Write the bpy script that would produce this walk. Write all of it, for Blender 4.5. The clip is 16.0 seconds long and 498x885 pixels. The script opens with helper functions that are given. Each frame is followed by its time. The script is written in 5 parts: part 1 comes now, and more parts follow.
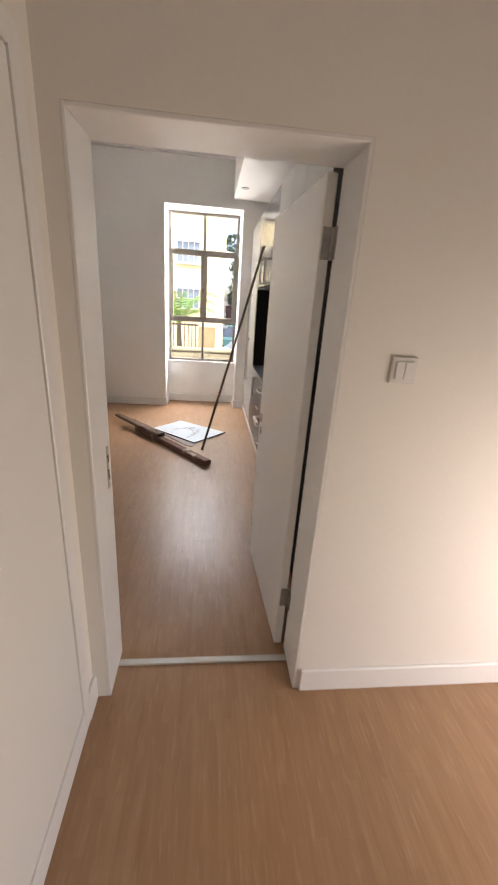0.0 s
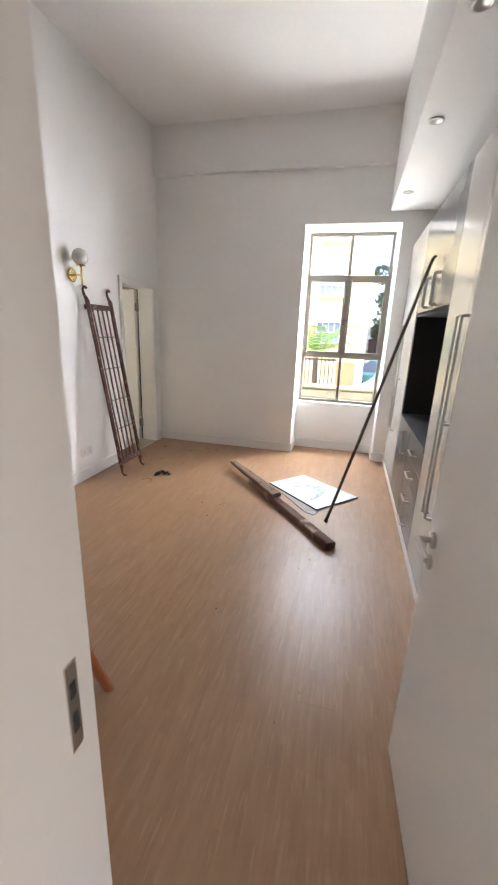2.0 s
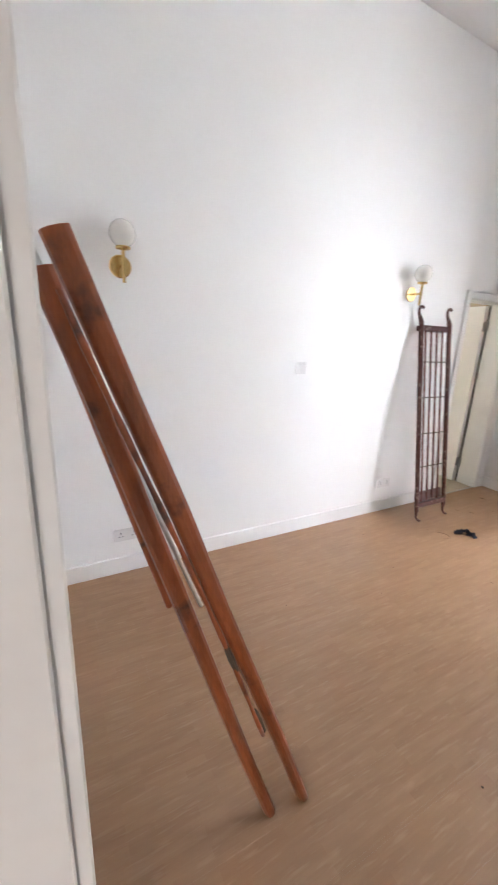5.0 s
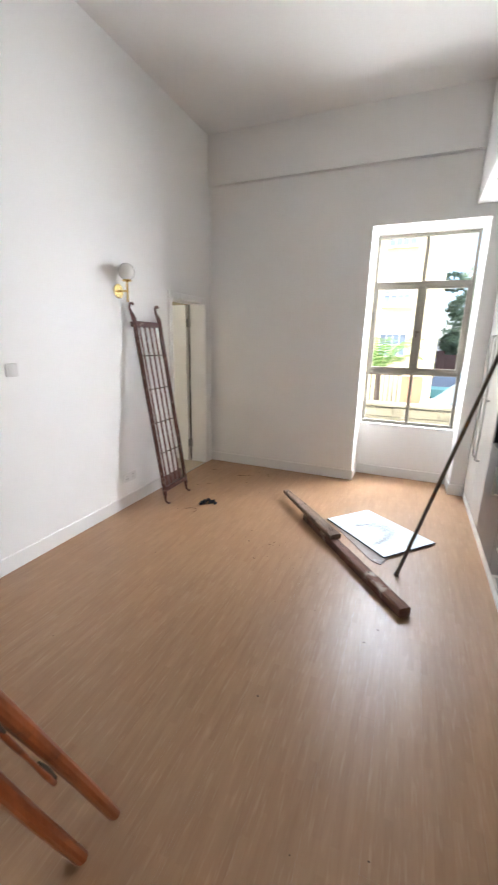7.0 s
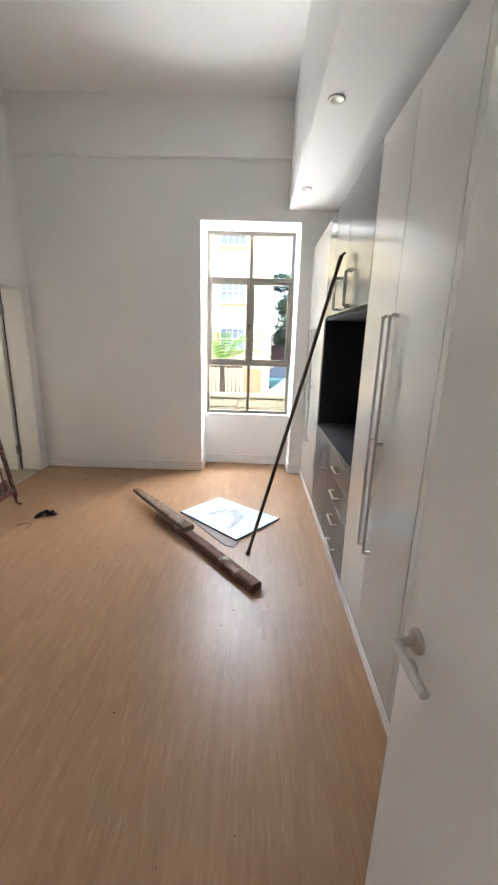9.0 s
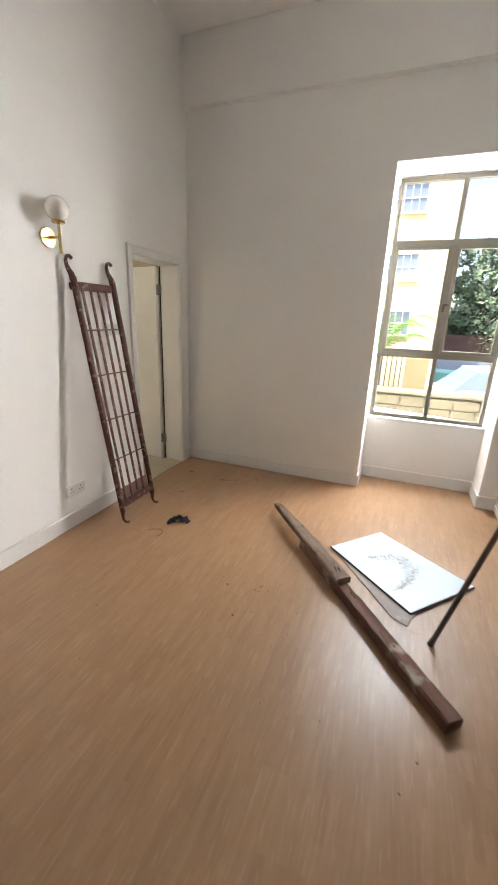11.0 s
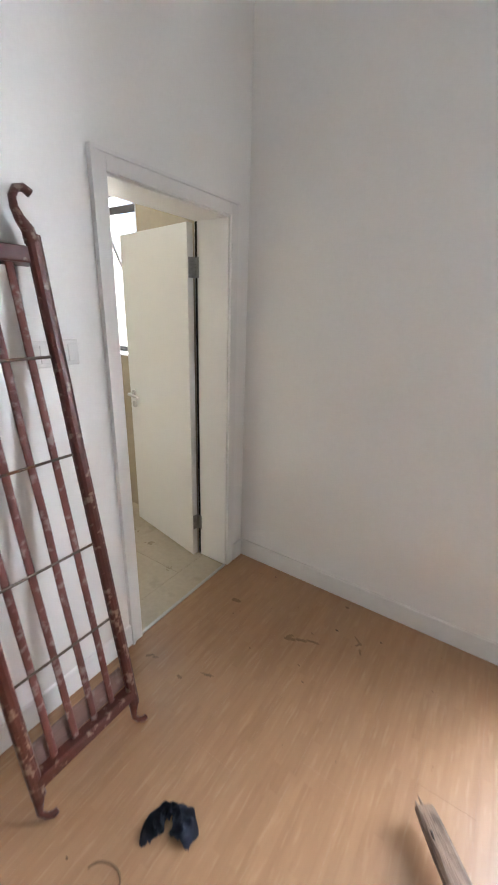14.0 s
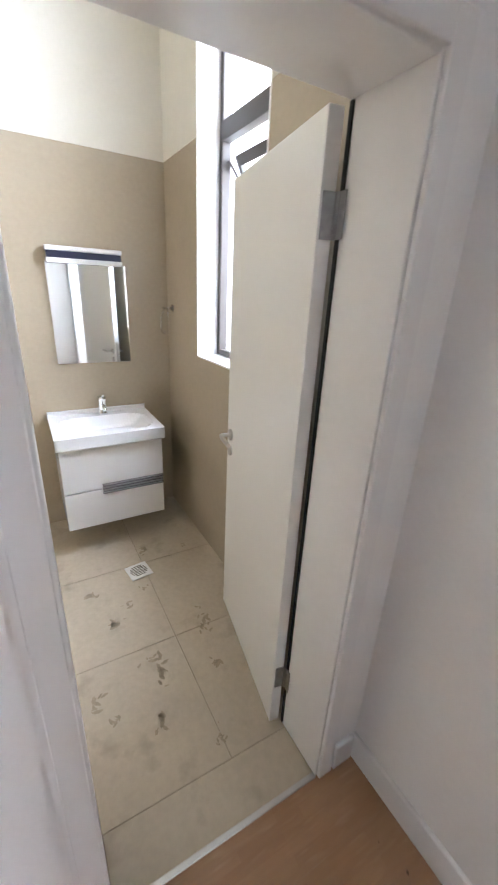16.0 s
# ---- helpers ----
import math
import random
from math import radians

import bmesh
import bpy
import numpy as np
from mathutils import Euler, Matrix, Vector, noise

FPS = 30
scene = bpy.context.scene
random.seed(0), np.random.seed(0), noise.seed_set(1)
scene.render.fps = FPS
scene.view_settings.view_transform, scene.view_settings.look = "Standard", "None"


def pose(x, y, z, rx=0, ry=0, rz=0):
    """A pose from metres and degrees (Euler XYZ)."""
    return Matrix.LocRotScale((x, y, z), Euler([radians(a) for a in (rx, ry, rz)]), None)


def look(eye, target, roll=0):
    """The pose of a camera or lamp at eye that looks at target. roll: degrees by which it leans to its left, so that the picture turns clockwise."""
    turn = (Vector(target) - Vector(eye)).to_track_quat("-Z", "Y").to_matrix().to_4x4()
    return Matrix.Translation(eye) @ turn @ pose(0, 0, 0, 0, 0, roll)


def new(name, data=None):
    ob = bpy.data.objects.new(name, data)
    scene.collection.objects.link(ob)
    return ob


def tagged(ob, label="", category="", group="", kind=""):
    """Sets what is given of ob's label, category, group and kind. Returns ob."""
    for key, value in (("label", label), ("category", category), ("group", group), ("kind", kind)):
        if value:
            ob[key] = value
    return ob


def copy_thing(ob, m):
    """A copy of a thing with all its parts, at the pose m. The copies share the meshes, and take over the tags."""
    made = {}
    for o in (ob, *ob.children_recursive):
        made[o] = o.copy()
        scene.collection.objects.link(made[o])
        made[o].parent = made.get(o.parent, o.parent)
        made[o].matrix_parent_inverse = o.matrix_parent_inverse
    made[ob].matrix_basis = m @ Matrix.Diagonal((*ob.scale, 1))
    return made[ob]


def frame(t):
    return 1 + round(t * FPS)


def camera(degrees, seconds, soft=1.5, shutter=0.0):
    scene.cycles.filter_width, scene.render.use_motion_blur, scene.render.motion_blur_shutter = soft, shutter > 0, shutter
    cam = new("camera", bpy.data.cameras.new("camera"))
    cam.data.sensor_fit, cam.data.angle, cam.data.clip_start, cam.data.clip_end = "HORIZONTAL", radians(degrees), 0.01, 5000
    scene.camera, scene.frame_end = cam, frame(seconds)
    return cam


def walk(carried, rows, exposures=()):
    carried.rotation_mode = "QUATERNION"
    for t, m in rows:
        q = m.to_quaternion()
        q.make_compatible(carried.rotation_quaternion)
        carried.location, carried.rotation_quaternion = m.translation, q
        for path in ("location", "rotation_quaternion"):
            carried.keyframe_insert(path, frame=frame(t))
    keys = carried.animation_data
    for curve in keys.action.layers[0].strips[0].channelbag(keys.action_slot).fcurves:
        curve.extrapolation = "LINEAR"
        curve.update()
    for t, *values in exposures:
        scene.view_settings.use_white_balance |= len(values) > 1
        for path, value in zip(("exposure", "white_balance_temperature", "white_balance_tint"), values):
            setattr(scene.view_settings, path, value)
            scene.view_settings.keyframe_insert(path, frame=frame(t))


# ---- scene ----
cam = camera(65.7, 16.0, soft=1.8, shutter=0.4)
PATH = [
    (0, (-0.57, 0.575, 1.578), (-0.35, 2.442, 0.895), 4.0),
    (0.5, (-0.573, 0.791, 1.581), (-0.478, 2.677, 0.924), 2.8),
    (1, (-0.585, 1.018, 1.574), (-0.628, 2.914, 0.939), 1.8),
    (1.5, (-0.522, 1.255, 1.577), (-0.807, 3.144, 0.985), 1.5),
    (2, (-0.565, 1.544, 1.553), (-1.023, 3.408, 0.991), 2.3),
    (2.5, (-0.636, 1.762, 1.532), (-1.284, 3.582, 1.015), 2.4),
    (3, (-0.658, 1.905, 1.533), (-1.736, 3.507, 1.011), 3.8),
    (3.5, (-0.643, 1.98, 1.536), (-2.143, 3.198, 1.019), 4.6),
    (3.7, (-0.636, 1.991, 1.536), (-2.248, 3.056, 1.019), 4.3),
    (4.5, (-0.66, 1.995, 1.57), (-2.423, 2.78, 1.04), 3.4),
    (5.2, (-0.71, 1.992, 1.60), (-2.32, 3.04, 1.05), 2.2),
    (5.8, (-0.737, 1.986, 1.616), (-2.084, 3.355, 1.059), 1.6),
    (6, (-0.734, 1.987, 1.613), (-1.999, 3.432, 1.058), 1.9),
    (6.5, (-0.714, 1.992, 1.59), (-1.729, 3.63, 1.057), 1.6),
    (7, (-0.678, 1.985, 1.572), (-1.415, 3.773, 1.065), 1.2),
    (7.5, (-0.645, 1.988, 1.55), (-1.096, 3.878, 1.074), 1.1),
    (8, (-0.623, 1.992, 1.547), (-0.799, 3.931, 1.089), 1.2),
    (8.2, (-0.614, 2.001, 1.542), (-0.705, 3.946, 1.086), 1.2),
    (8.7, (-0.604, 2.015, 1.543), (-0.57, 3.95, 1.06), 1.5),
    (9.4, (-0.628, 2.12, 1.544), (-0.80, 4.03, 0.99), 2.2),
    (10.3, (-0.74, 2.484, 1.545), (-1.266, 4.309, 0.919), 2.9),
    (10.5, (-0.798, 2.574, 1.546), (-1.379, 4.385, 0.927), 2.5),
    (11, (-0.946, 2.817, 1.537), (-1.63, 4.594, 0.925), 2.1),
    (11.5, (-1.06, 3.125, 1.545), (-1.828, 4.868, 0.935), 1.9),
    (12, (-1.208, 3.443, 1.539), (-2.031, 5.157, 0.919), 1.9),
    (12.5, (-1.361, 3.741, 1.555), (-2.221, 5.441, 0.945), 1.4),
    (13, (-1.481, 4.09, 1.57), (-2.444, 5.732, 0.957), 1.9),
    (13.5, (-1.615, 4.345, 1.561), (-2.619, 5.956, 0.932), 2.3),
    (14, (-1.807, 4.614, 1.579), (-2.849, 6.19, 0.924), 1.8),
    (14.5, (-1.972, 4.898, 1.604), (-3.148, 6.358, 0.902), 2.9),
    (15, (-2.138, 5.152, 1.6), (-3.426, 6.506, 0.884), 3.2),
    (15.5, (-2.347, 5.391, 1.603), (-3.77, 6.602, 0.89), 2.4),
    (16, (-2.494, 5.613, 1.603), (-4.097, 6.561, 0.873), 2.8),
]
EXPO = 2.14
walk(cam, [(t, look(eye, target, roll)) for t, eye, target, roll in PATH],
     exposures=[(0.0, EXPO - 0.2, 6650, 16), (0.6, EXPO - 0.05, 6400, 15), (1.2, EXPO, 6300, 14), (2.2, EXPO + 0.1, 6100, 14), (3.0, EXPO, 6100, 14), (3.6, EXPO + 0.18, 5850, 15), (5.8, EXPO + 0.6, 5850, 13), (6.1, EXPO + 0.5, 5850, 13),
                (6.6, EXPO + 0.3, 5950, 12), (7.1, EXPO + 0.15, 6000, 12), (7.6, EXPO + 0.05, 6050, 13), (8.2, EXPO + 0.05, 6050, 13), (10.4, EXPO, 6250, 11), (11.2, EXPO - 0.1, 6600, 11), (12.2, EXPO - 0.15, 6650, 12),
                (13.4, EXPO + 0.1, 6200, 11), (14.5, EXPO + 0.35, 5600, 12), (15.5, EXPO + 0.32, 5600, 14), (16.0, EXPO + 0.24, 5600, 15)])

# ---- world, sun and added area lamps ----
world = bpy.data.worlds.new("world")
scene.world = world
world.use_nodes = True
wn = world.node_tree.nodes
sky = wn.new("ShaderNodeTexSky")
sky.sky_type, sky.sun_disc = "NISHITA", False
sky.sun_elevation, sky.sun_rotation = radians(58), radians(200)
sky.dust_density = 2.5
wn["Background"].inputs["Strength"].default_value = 0.15
world.node_tree.links.new(sky.outputs[0], wn["Background"].inputs[0])

sun = new("sun", bpy.data.lights.new("sun", "SUN"))
sun.data.energy, sun.data.angle, sun.data.color = 4.2, radians(0.6), (1, 0.95, 0.86)
sun.matrix_world = look((-4, -12, 26), (0, 0, 0))


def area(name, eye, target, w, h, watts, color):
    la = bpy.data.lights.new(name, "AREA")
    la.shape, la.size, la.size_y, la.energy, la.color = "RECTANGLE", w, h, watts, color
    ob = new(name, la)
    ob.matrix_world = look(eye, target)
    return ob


# added lamp above the window head, out of view, boosting the sky's light
area("window_sky_fill", (-0.68, 7.85, 3.75), (-0.9, 4.6, 0.6), 1.6, 1.6, 78, (0.86, 0.94, 1.0))
# added lamp outside below the sill, filling in for light off the ground
area("window_ground_fill", (-0.7, 8.3, -0.5), (-1.6, 5.0, 2.2), 3.2, 2.0, 72, (1.0, 0.97, 0.9))
# added unseen lamp outside to the right, to brighten the left wall
area("window_side_fill", (0.95, 8.1, 2.45), (-2.8, 4.2, 1.1), 1.5, 2.2, 104, (1.0, 0.985, 0.96))
# added lamp panel behind the bathroom window in place of its white sky
area("bathroom_sky_lamp", (-4.2, 7.6, 2.3), (-4.2, 5.5, 1.5), 1.3, 2.2, 88, (0.95, 0.98, 1.0))
area("hall_daylight", (1.24, 0.95, 0.68), (0.5, 1.5, 0.55), 1.1, 1.15, 4.6, (1.0, 0.87, 0.72))


# ---- materials ----
def material(name, color, rough=0.5, metal=0.0, vary=0.06, scale=(6, 6, 6), grain=60.0, bump=0.05, dist=0.002, second=None, amount=0.0, spots=4.0, coat=0.0, sharp=0.1):
    """Base colour with broad mottling, an optional second colour in patches, fine grain and relief."""
    m = bpy.data.materials.new(name)
    m.use_nodes = True
    n, l = m.node_tree.nodes, m.node_tree.links
    b = n["Principled BSDF"]
    co = n.new("ShaderNodeTexCoord")
    mp = n.new("ShaderNodeMapping")
    mp.inputs["Scale"].default_value = scale
    l.new(co.outputs["Object"], mp.inputs[0])
    broad = n.new("ShaderNodeTexNoise")
    broad.inputs["Scale"].default_value, broad.inputs["Detail"].default_value = 1.0, 5
    l.new(mp.outputs[0], broad.inputs["Vector"])
    fine = n.new("ShaderNodeTexNoise")
    fine.inputs["Scale"].default_value, fine.inputs["Detail"].default_value = grain / 6.0, 4
    l.new(mp.outputs[0], fine.inputs["Vector"])
    ramp = n.new("ShaderNodeMapRange")
    ramp.inputs["From Min"].default_value, ramp.inputs["From Max"].default_value = 0.3, 0.7
    ramp.inputs["To Min"].default_value, ramp.inputs["To Max"].default_value = 1 - vary, 1 + vary
    mixn = n.new("ShaderNodeMath")
    mixn.operation = "MULTIPLY_ADD"
    mixn.inputs[1].default_value = 0.6
    l.new(broad.outputs["Fac"], mixn.inputs[0])
    sc = n.new("ShaderNodeMath")
    sc.operation = "MULTIPLY"
    sc.inputs[1].default_value = 0.4
    l.new(fine.outputs["Fac"], sc.inputs[0])
    l.new(sc.outputs[0], mixn.inputs[2])
    l.new(mixn.outputs[0], ramp.inputs["Value"])
    hue = n.new("ShaderNodeHueSaturation")
    hue.inputs["Color"].default_value = (*color, 1)
    l.new(ramp.outputs[0], hue.inputs["Value"])
    out = hue.outputs[0]
    if second:
        sp = n.new("ShaderNodeTexNoise")
        sp.inputs["Scale"].default_value, sp.inputs["Detail"].default_value = spots, 6
        l.new(co.outputs["Object"], sp.inputs["Vector"])
        sr = n.new("ShaderNodeMapRange")
        sr.inputs["From Min"].default_value, sr.inputs["From Max"].default_value = 0.66 - 0.4 * amount, 0.66 - 0.4 * amount + sharp
        l.new(sp.outputs["Fac"], sr.inputs["Value"])
        mx = n.new("ShaderNodeMix")
        mx.data_type = "RGBA"
        l.new(sr.outputs[0], mx.inputs["Factor"])
        l.new(out, mx.inputs[6])
        mx.inputs[7].default_value = (*second, 1)
        out = mx.outputs[2]
    l.new(out, b.inputs["Base Color"])
    rr = n.new("ShaderNodeMapRange")
    rr.inputs["To Min"].default_value, rr.inputs["To Max"].default_value = max(rough - 0.06, 0.02), min(rough + 0.08, 1)
    l.new(broad.outputs["Fac"], rr.inputs["Value"])
    l.new(rr.outputs[0], b.inputs["Roughness"])
    b.inputs["Metallic"].default_value = metal
    b.inputs["Coat Weight"].default_value = coat
    b.inputs["Coat Roughness"].default_value = 0.15
    if bump:
        bp = n.new("ShaderNodeBump")
        bp.inputs["Strength"].default_value, bp.inputs["Distance"].default_value = bump, dist
        l.new(fine.outputs["Fac"], bp.inputs["Height"])
        l.new(bp.outputs[0], b.inputs["Normal"])
    return m


def laminate():
    """Three-strip beech laminate: strips along y with random tone, long grain."""
    m = bpy.data.materials.new("laminate")
    m.use_nodes = True
    n, l = m.node_tree.nodes, m.node_tree.links
    b = n["Principled BSDF"]
    geo = n.new("ShaderNodeNewGeometry")
    mp = n.new("ShaderNodeMapping")
    mp.inputs["Rotation"].default_value = (0, 0, radians(90))
    l.new(geo.outputs["Position"], mp.inputs[0])
    br = n.new("ShaderNodeTexBrick")
    br.offset, br.offset_frequency = 0.37, 2
    br.inputs["Color1"].default_value, br.inputs["Color2"].default_value = (0.1, 0.1, 0.1, 1), (0.9, 0.9, 0.9, 1)
    br.inputs["Mortar"].default_value = (0.45, 0.45, 0.45, 1)
    br.inputs["Scale"].default_value, br.inputs["Mortar Size"].default_value = 1.0, 0.0
    br.inputs["Brick Width"].default_value, br.inputs["Row Height"].default_value = 0.235, 0.031
    l.new(mp.outputs[0], br.inputs["Vector"])
    st = n.new("ShaderNodeMapping")
    st.inputs["Scale"].default_value = (34, 3.4, 1)
    l.new(geo.outputs["Position"], st.inputs[0])
    gr = n.new("ShaderNodeTexNoise")
    gr.inputs["Scale"].default_value, gr.inputs["Detail"].default_value = 1.3, 6
    l.new(st.outputs[0], gr.inputs["Vector"])
    patch = n.new("ShaderNodeTexNoise")
    patch.inputs["Scale"].default_value, patch.inputs["Detail"].default_value = 1.7, 5
    l.new(geo.outputs["Position"], patch.inputs["Vector"])
    add = n.new("ShaderNodeMix")
    add.data_type, add.blend_type = "RGBA", "MIX"
    add.inputs["Factor"].default_value = 0.70
    l.new(br.outputs["Color"], add.inputs[6])
    l.new(gr.outputs["Fac"], add.inputs[7])
    cr = n.new("ShaderNodeValToRGB")
    cr.color_ramp.elements[0].position, cr.color_ramp.elements[0].color = 0.2, (0.305, 0.168, 0.085, 1)
    cr.color_ramp.elements[1].position, cr.color_ramp.elements[1].color = 0.82, (0.395, 0.236, 0.128, 1)
    l.new(add.outputs[2], cr.inputs[0])
    fm = n.new("ShaderNodeMapping")
    fm.inputs["Scale"].default_value = (75, 8, 1)
    l.new(geo.outputs["Position"], fm.inputs[0])
    fk = n.new("ShaderNodeTexNoise")
    fk.inputs["Scale"].default_value, fk.inputs["Detail"].default_value = 1.0, 2
    l.new(fm.outputs[0], fk.inputs["Vector"])
    fr = n.new("ShaderNodeMapRange")
    fr.inputs["From Min"].default_value, fr.inputs["From Max"].default_value = 0.56, 0.74
    fr.inputs["To Min"].default_value, fr.inputs["To Max"].default_value = 0.0, 0.42
    l.new(fk.outputs["Fac"], fr.inputs["Value"])
    fx = n.new("ShaderNodeMix")
    fx.data_type = "RGBA"
    l.new(fr.outputs[0], fx.inputs["Factor"])
    l.new(cr.outputs[0], fx.inputs[6])
    fx.inputs[7].default_value = (0.48, 0.318, 0.19, 1)
    l.new(fx.outputs[2], b.inputs["Base Color"])
    rr = n.new("ShaderNodeMapRange")
    rr.inputs["To Min"].default_value, rr.inputs["To Max"].default_value = 0.20, 0.50
    half = n.new("ShaderNodeMath")
    half.operation = "MULTIPLY_ADD"
    half.inputs[1].default_value = 0.15
    l.new(gr.outputs["Fac"], half.inputs[0])
    ph = n.new("ShaderNodeMath")
    ph.operation = "MULTIPLY"
    ph.inputs[1].default_value = 0.85
    l.new(patch.outputs["Fac"], ph.inputs[0])
    l.new(ph.outputs[0], half.inputs[2])
    l.new(half.outputs[0], rr.inputs["Value"])
    l.new(rr.outputs[0], b.inputs["Roughness"])
    bp = n.new("ShaderNodeBump")
    bp.inputs["Strength"].default_value, bp.inputs["Distance"].default_value = 0.08, 0.001
    l.new(gr.outputs["Fac"], bp.inputs["Height"])
    l.new(bp.outputs[0], b.inputs["Normal"])
    return m


M = {}
M["wall"] = material("white_plaster", (0.87, 0.865, 0.845), 0.6, vary=0.025, scale=(1.5, 1.5, 1.5), grain=300, bump=0.06, dist=0.002)
M["hallwall"] = material("warm_white_plaster", (0.82, 0.79, 0.735), 0.55, vary=0.025, scale=(1.5, 1.5, 1.5), grain=300, bump=0.06, dist=0.002)
M["ceil"] = material("ceiling_paint", (0.87, 0.86, 0.84), 0.8, vary=0.02, scale=(1.2, 1.2, 1.2), grain=200, bump=0.03)
M["trim"] = material("white_gloss_paint", (0.83, 0.825, 0.81), 0.32, vary=0.02, scale=(3, 3, 3), grain=90, bump=0.03, dist=0.001)
M["door"] = material("white_door_paint", (0.82, 0.815, 0.79), 0.3, vary=0.01, scale=(1, 1, 1), grain=90, bump=0)
M["lam"] = laminate()
M["cab"] = material("pale_grey_lacquer", (0.62, 0.61, 0.575), 0.22, vary=0.02, scale=(2, 2, 2), grain=80, bump=0.01)
M["cabgrey"] = material("grey_lacquer", (0.17, 0.17, 0.17), 0.2, vary=0.03, scale=(2, 2, 2), grain=80, bump=0.01)
M["cabdark"] = material("dark_grey_lacquer", (0.055, 0.053, 0.057), 0.3, vary=0.05, scale=(2, 2, 2), grain=80, bump=0.01)
# serves the niche laminate and the shade block behind the bedroom door
M["black"] = material("black_laminate_and_shade", (0.006, 0.006, 0.007), 0.85, vary=0.1, bump=0.01)
M["steel"] = material("brushed_steel", (0.55, 0.54, 0.52), 0.3, 1.0, vary=0.05, scale=(20, 20, 20), grain=200, bump=0.03, dist=0.0005)
M["darksteel"] = material("dark_ribbed_steel", (0.22, 0.215, 0.21), 0.42, 1.0, vary=0.05, bump=0)
M["hinge"] = material("satin_hinge_steel", (0.36, 0.35, 0.34), 0.38, 1.0, vary=0.25, scale=(40, 40, 40), grain=120, bump=0.1, dist=0.0008)
# near-black for the shade in the bathroom door's hinge gap
M["gap_shade"] = material("black_hinge_gap_shade", (0.006, 0.006, 0.006), 0.8, bump=0)
M["chrome"] = material("chrome", (0.75, 0.75, 0.75), 0.1, 1.0, vary=0.02, bump=0)
M["brass"] = material("polished_brass", (0.72, 0.52, 0.22), 0.22, 1.0, vary=0.04, bump=0)
M["globe"] = material("opal_glass", (0.80, 0.78, 0.74), 0.12, vary=0.01, bump=0, coat=0.4)
M["frame"] = material("bronze_window_steel", (0.20, 0.18, 0.145), 0.45, 0.2, vary=0.08, scale=(8, 8, 8), bump=0.03)
M["post"] = material("red_brown_varnished_wood", (0.32, 0.085, 0.026), 0.3, vary=0.25, scale=(30, 30, 2), grain=40, bump=0.12, dist=0.002, second=(0.09, 0.032, 0.018), amount=0.22, spots=7, coat=0.25)
M["bed"] = material("worn_mahogany_paint", (0.082, 0.018, 0.012), 0.34, vary=0.3, scale=(30, 30, 3), grain=50, bump=0.25, dist=0.002, second=(0.24, 0.16, 0.12), amount=0.23, spots=30, sharp=0.08)
M["timber"] = material("rough_old_timber", (0.15, 0.069, 0.042), 0.75, vary=0.35, scale=(3, 40, 40), grain=40, bump=0.6, dist=0.004, second=(0.40, 0.33, 0.26), amount=0.24, spots=9, sharp=0.18)
M["greytimber"] = material("weathered_grey_timber", (0.20, 0.135, 0.095), 0.85, vary=0.4, scale=(3.5, 40, 40), grain=30, bump=0.6, dist=0.004, second=(0.11, 0.075, 0.05), amount=0.18, spots=16, sharp=0.12)
M["slat"] = material("worn_red_brown_slat", (0.125, 0.036, 0.027), 0.5, vary=0.3, scale=(30, 3, 30), grain=50, bump=0.25, dist=0.002, second=(0.25, 0.175, 0.155), amount=0.32, spots=30, sharp=0.12)
M["dusty"] = material("dusty_brown_board", (0.20, 0.125, 0.105), 0.8, vary=0.25, scale=(3, 30, 30), grain=50, bump=0.2, second=(0.32, 0.25, 0.22), amount=0.25, spots=20, sharp=0.2)
M["iron"] = material("rusty_iron", (0.11, 0.085, 0.065), 0.55, 0.6, vary=0.2, scale=(12, 12, 12), bump=0.2, second=(0.16, 0.07, 0.03), amount=0.2, spots=14)
M["board"] = material("white_board", (0.60, 0.66, 0.70), 0.35, vary=0.03, scale=(5, 5, 5), bump=0.02, second=(0.5, 0.53, 0.55), amount=0.04, spots=12)
M["boardedge"] = material("grey_hardboard", (0.38, 0.31, 0.27), 0.7, vary=0.12, scale=(5, 5, 5), bump=0.1, second=(0.45, 0.4, 0.36), amount=0.15, spots=12)
M["pencil"] = material("graphite_line", (0.24, 0.25, 0.26), 0.7, vary=0.1, bump=0)
M["rag"] = material("dark_blue_cloth", (0.028, 0.034, 0.055), 0.9, vary=0.3, scale=(40, 40, 40), bump=0.3)
M["socket"] = material("white_plastic", (0.74, 0.73, 0.71), 0.3, vary=0.01, bump=0)
M["slot"] = material("dark_slot", (0.03, 0.03, 0.03), 0.6, bump=0)
M["beige"] = material("beige_wall_finish", (0.43, 0.365, 0.26), 0.5, vary=0.07, scale=(2, 2, 2), grain=120, bump=0.05, second=(0.36, 0.30, 0.21), amount=0.1, spots=2.5, sharp=0.3)
M["tile"] = material("beige_floor_tile", (0.49, 0.42, 0.31), 0.4, vary=0.12, scale=(3, 3, 3), grain=70, bump=0.06, second=(0.33, 0.27, 0.19), amount=0.2, spots=7.0, sharp=0.22)
M["creampaint"] = material("cream_paint", (0.76, 0.73, 0.64), 0.6, vary=0.03, scale=(1.5, 1.5, 1.5), grain=200, bump=0.05)
# bronze steel darkened to give the bathroom window bars their backlit silhouette
M["darkframe"] = material("silhouette_bronze_steel", (0.06, 0.052, 0.045), 0.5, 0.2, vary=0.1, scale=(8, 8, 8), bump=0.03)
M["grout"] = material("grey_grout", (0.33, 0.28, 0.205), 0.9, vary=0.1, bump=0.1)
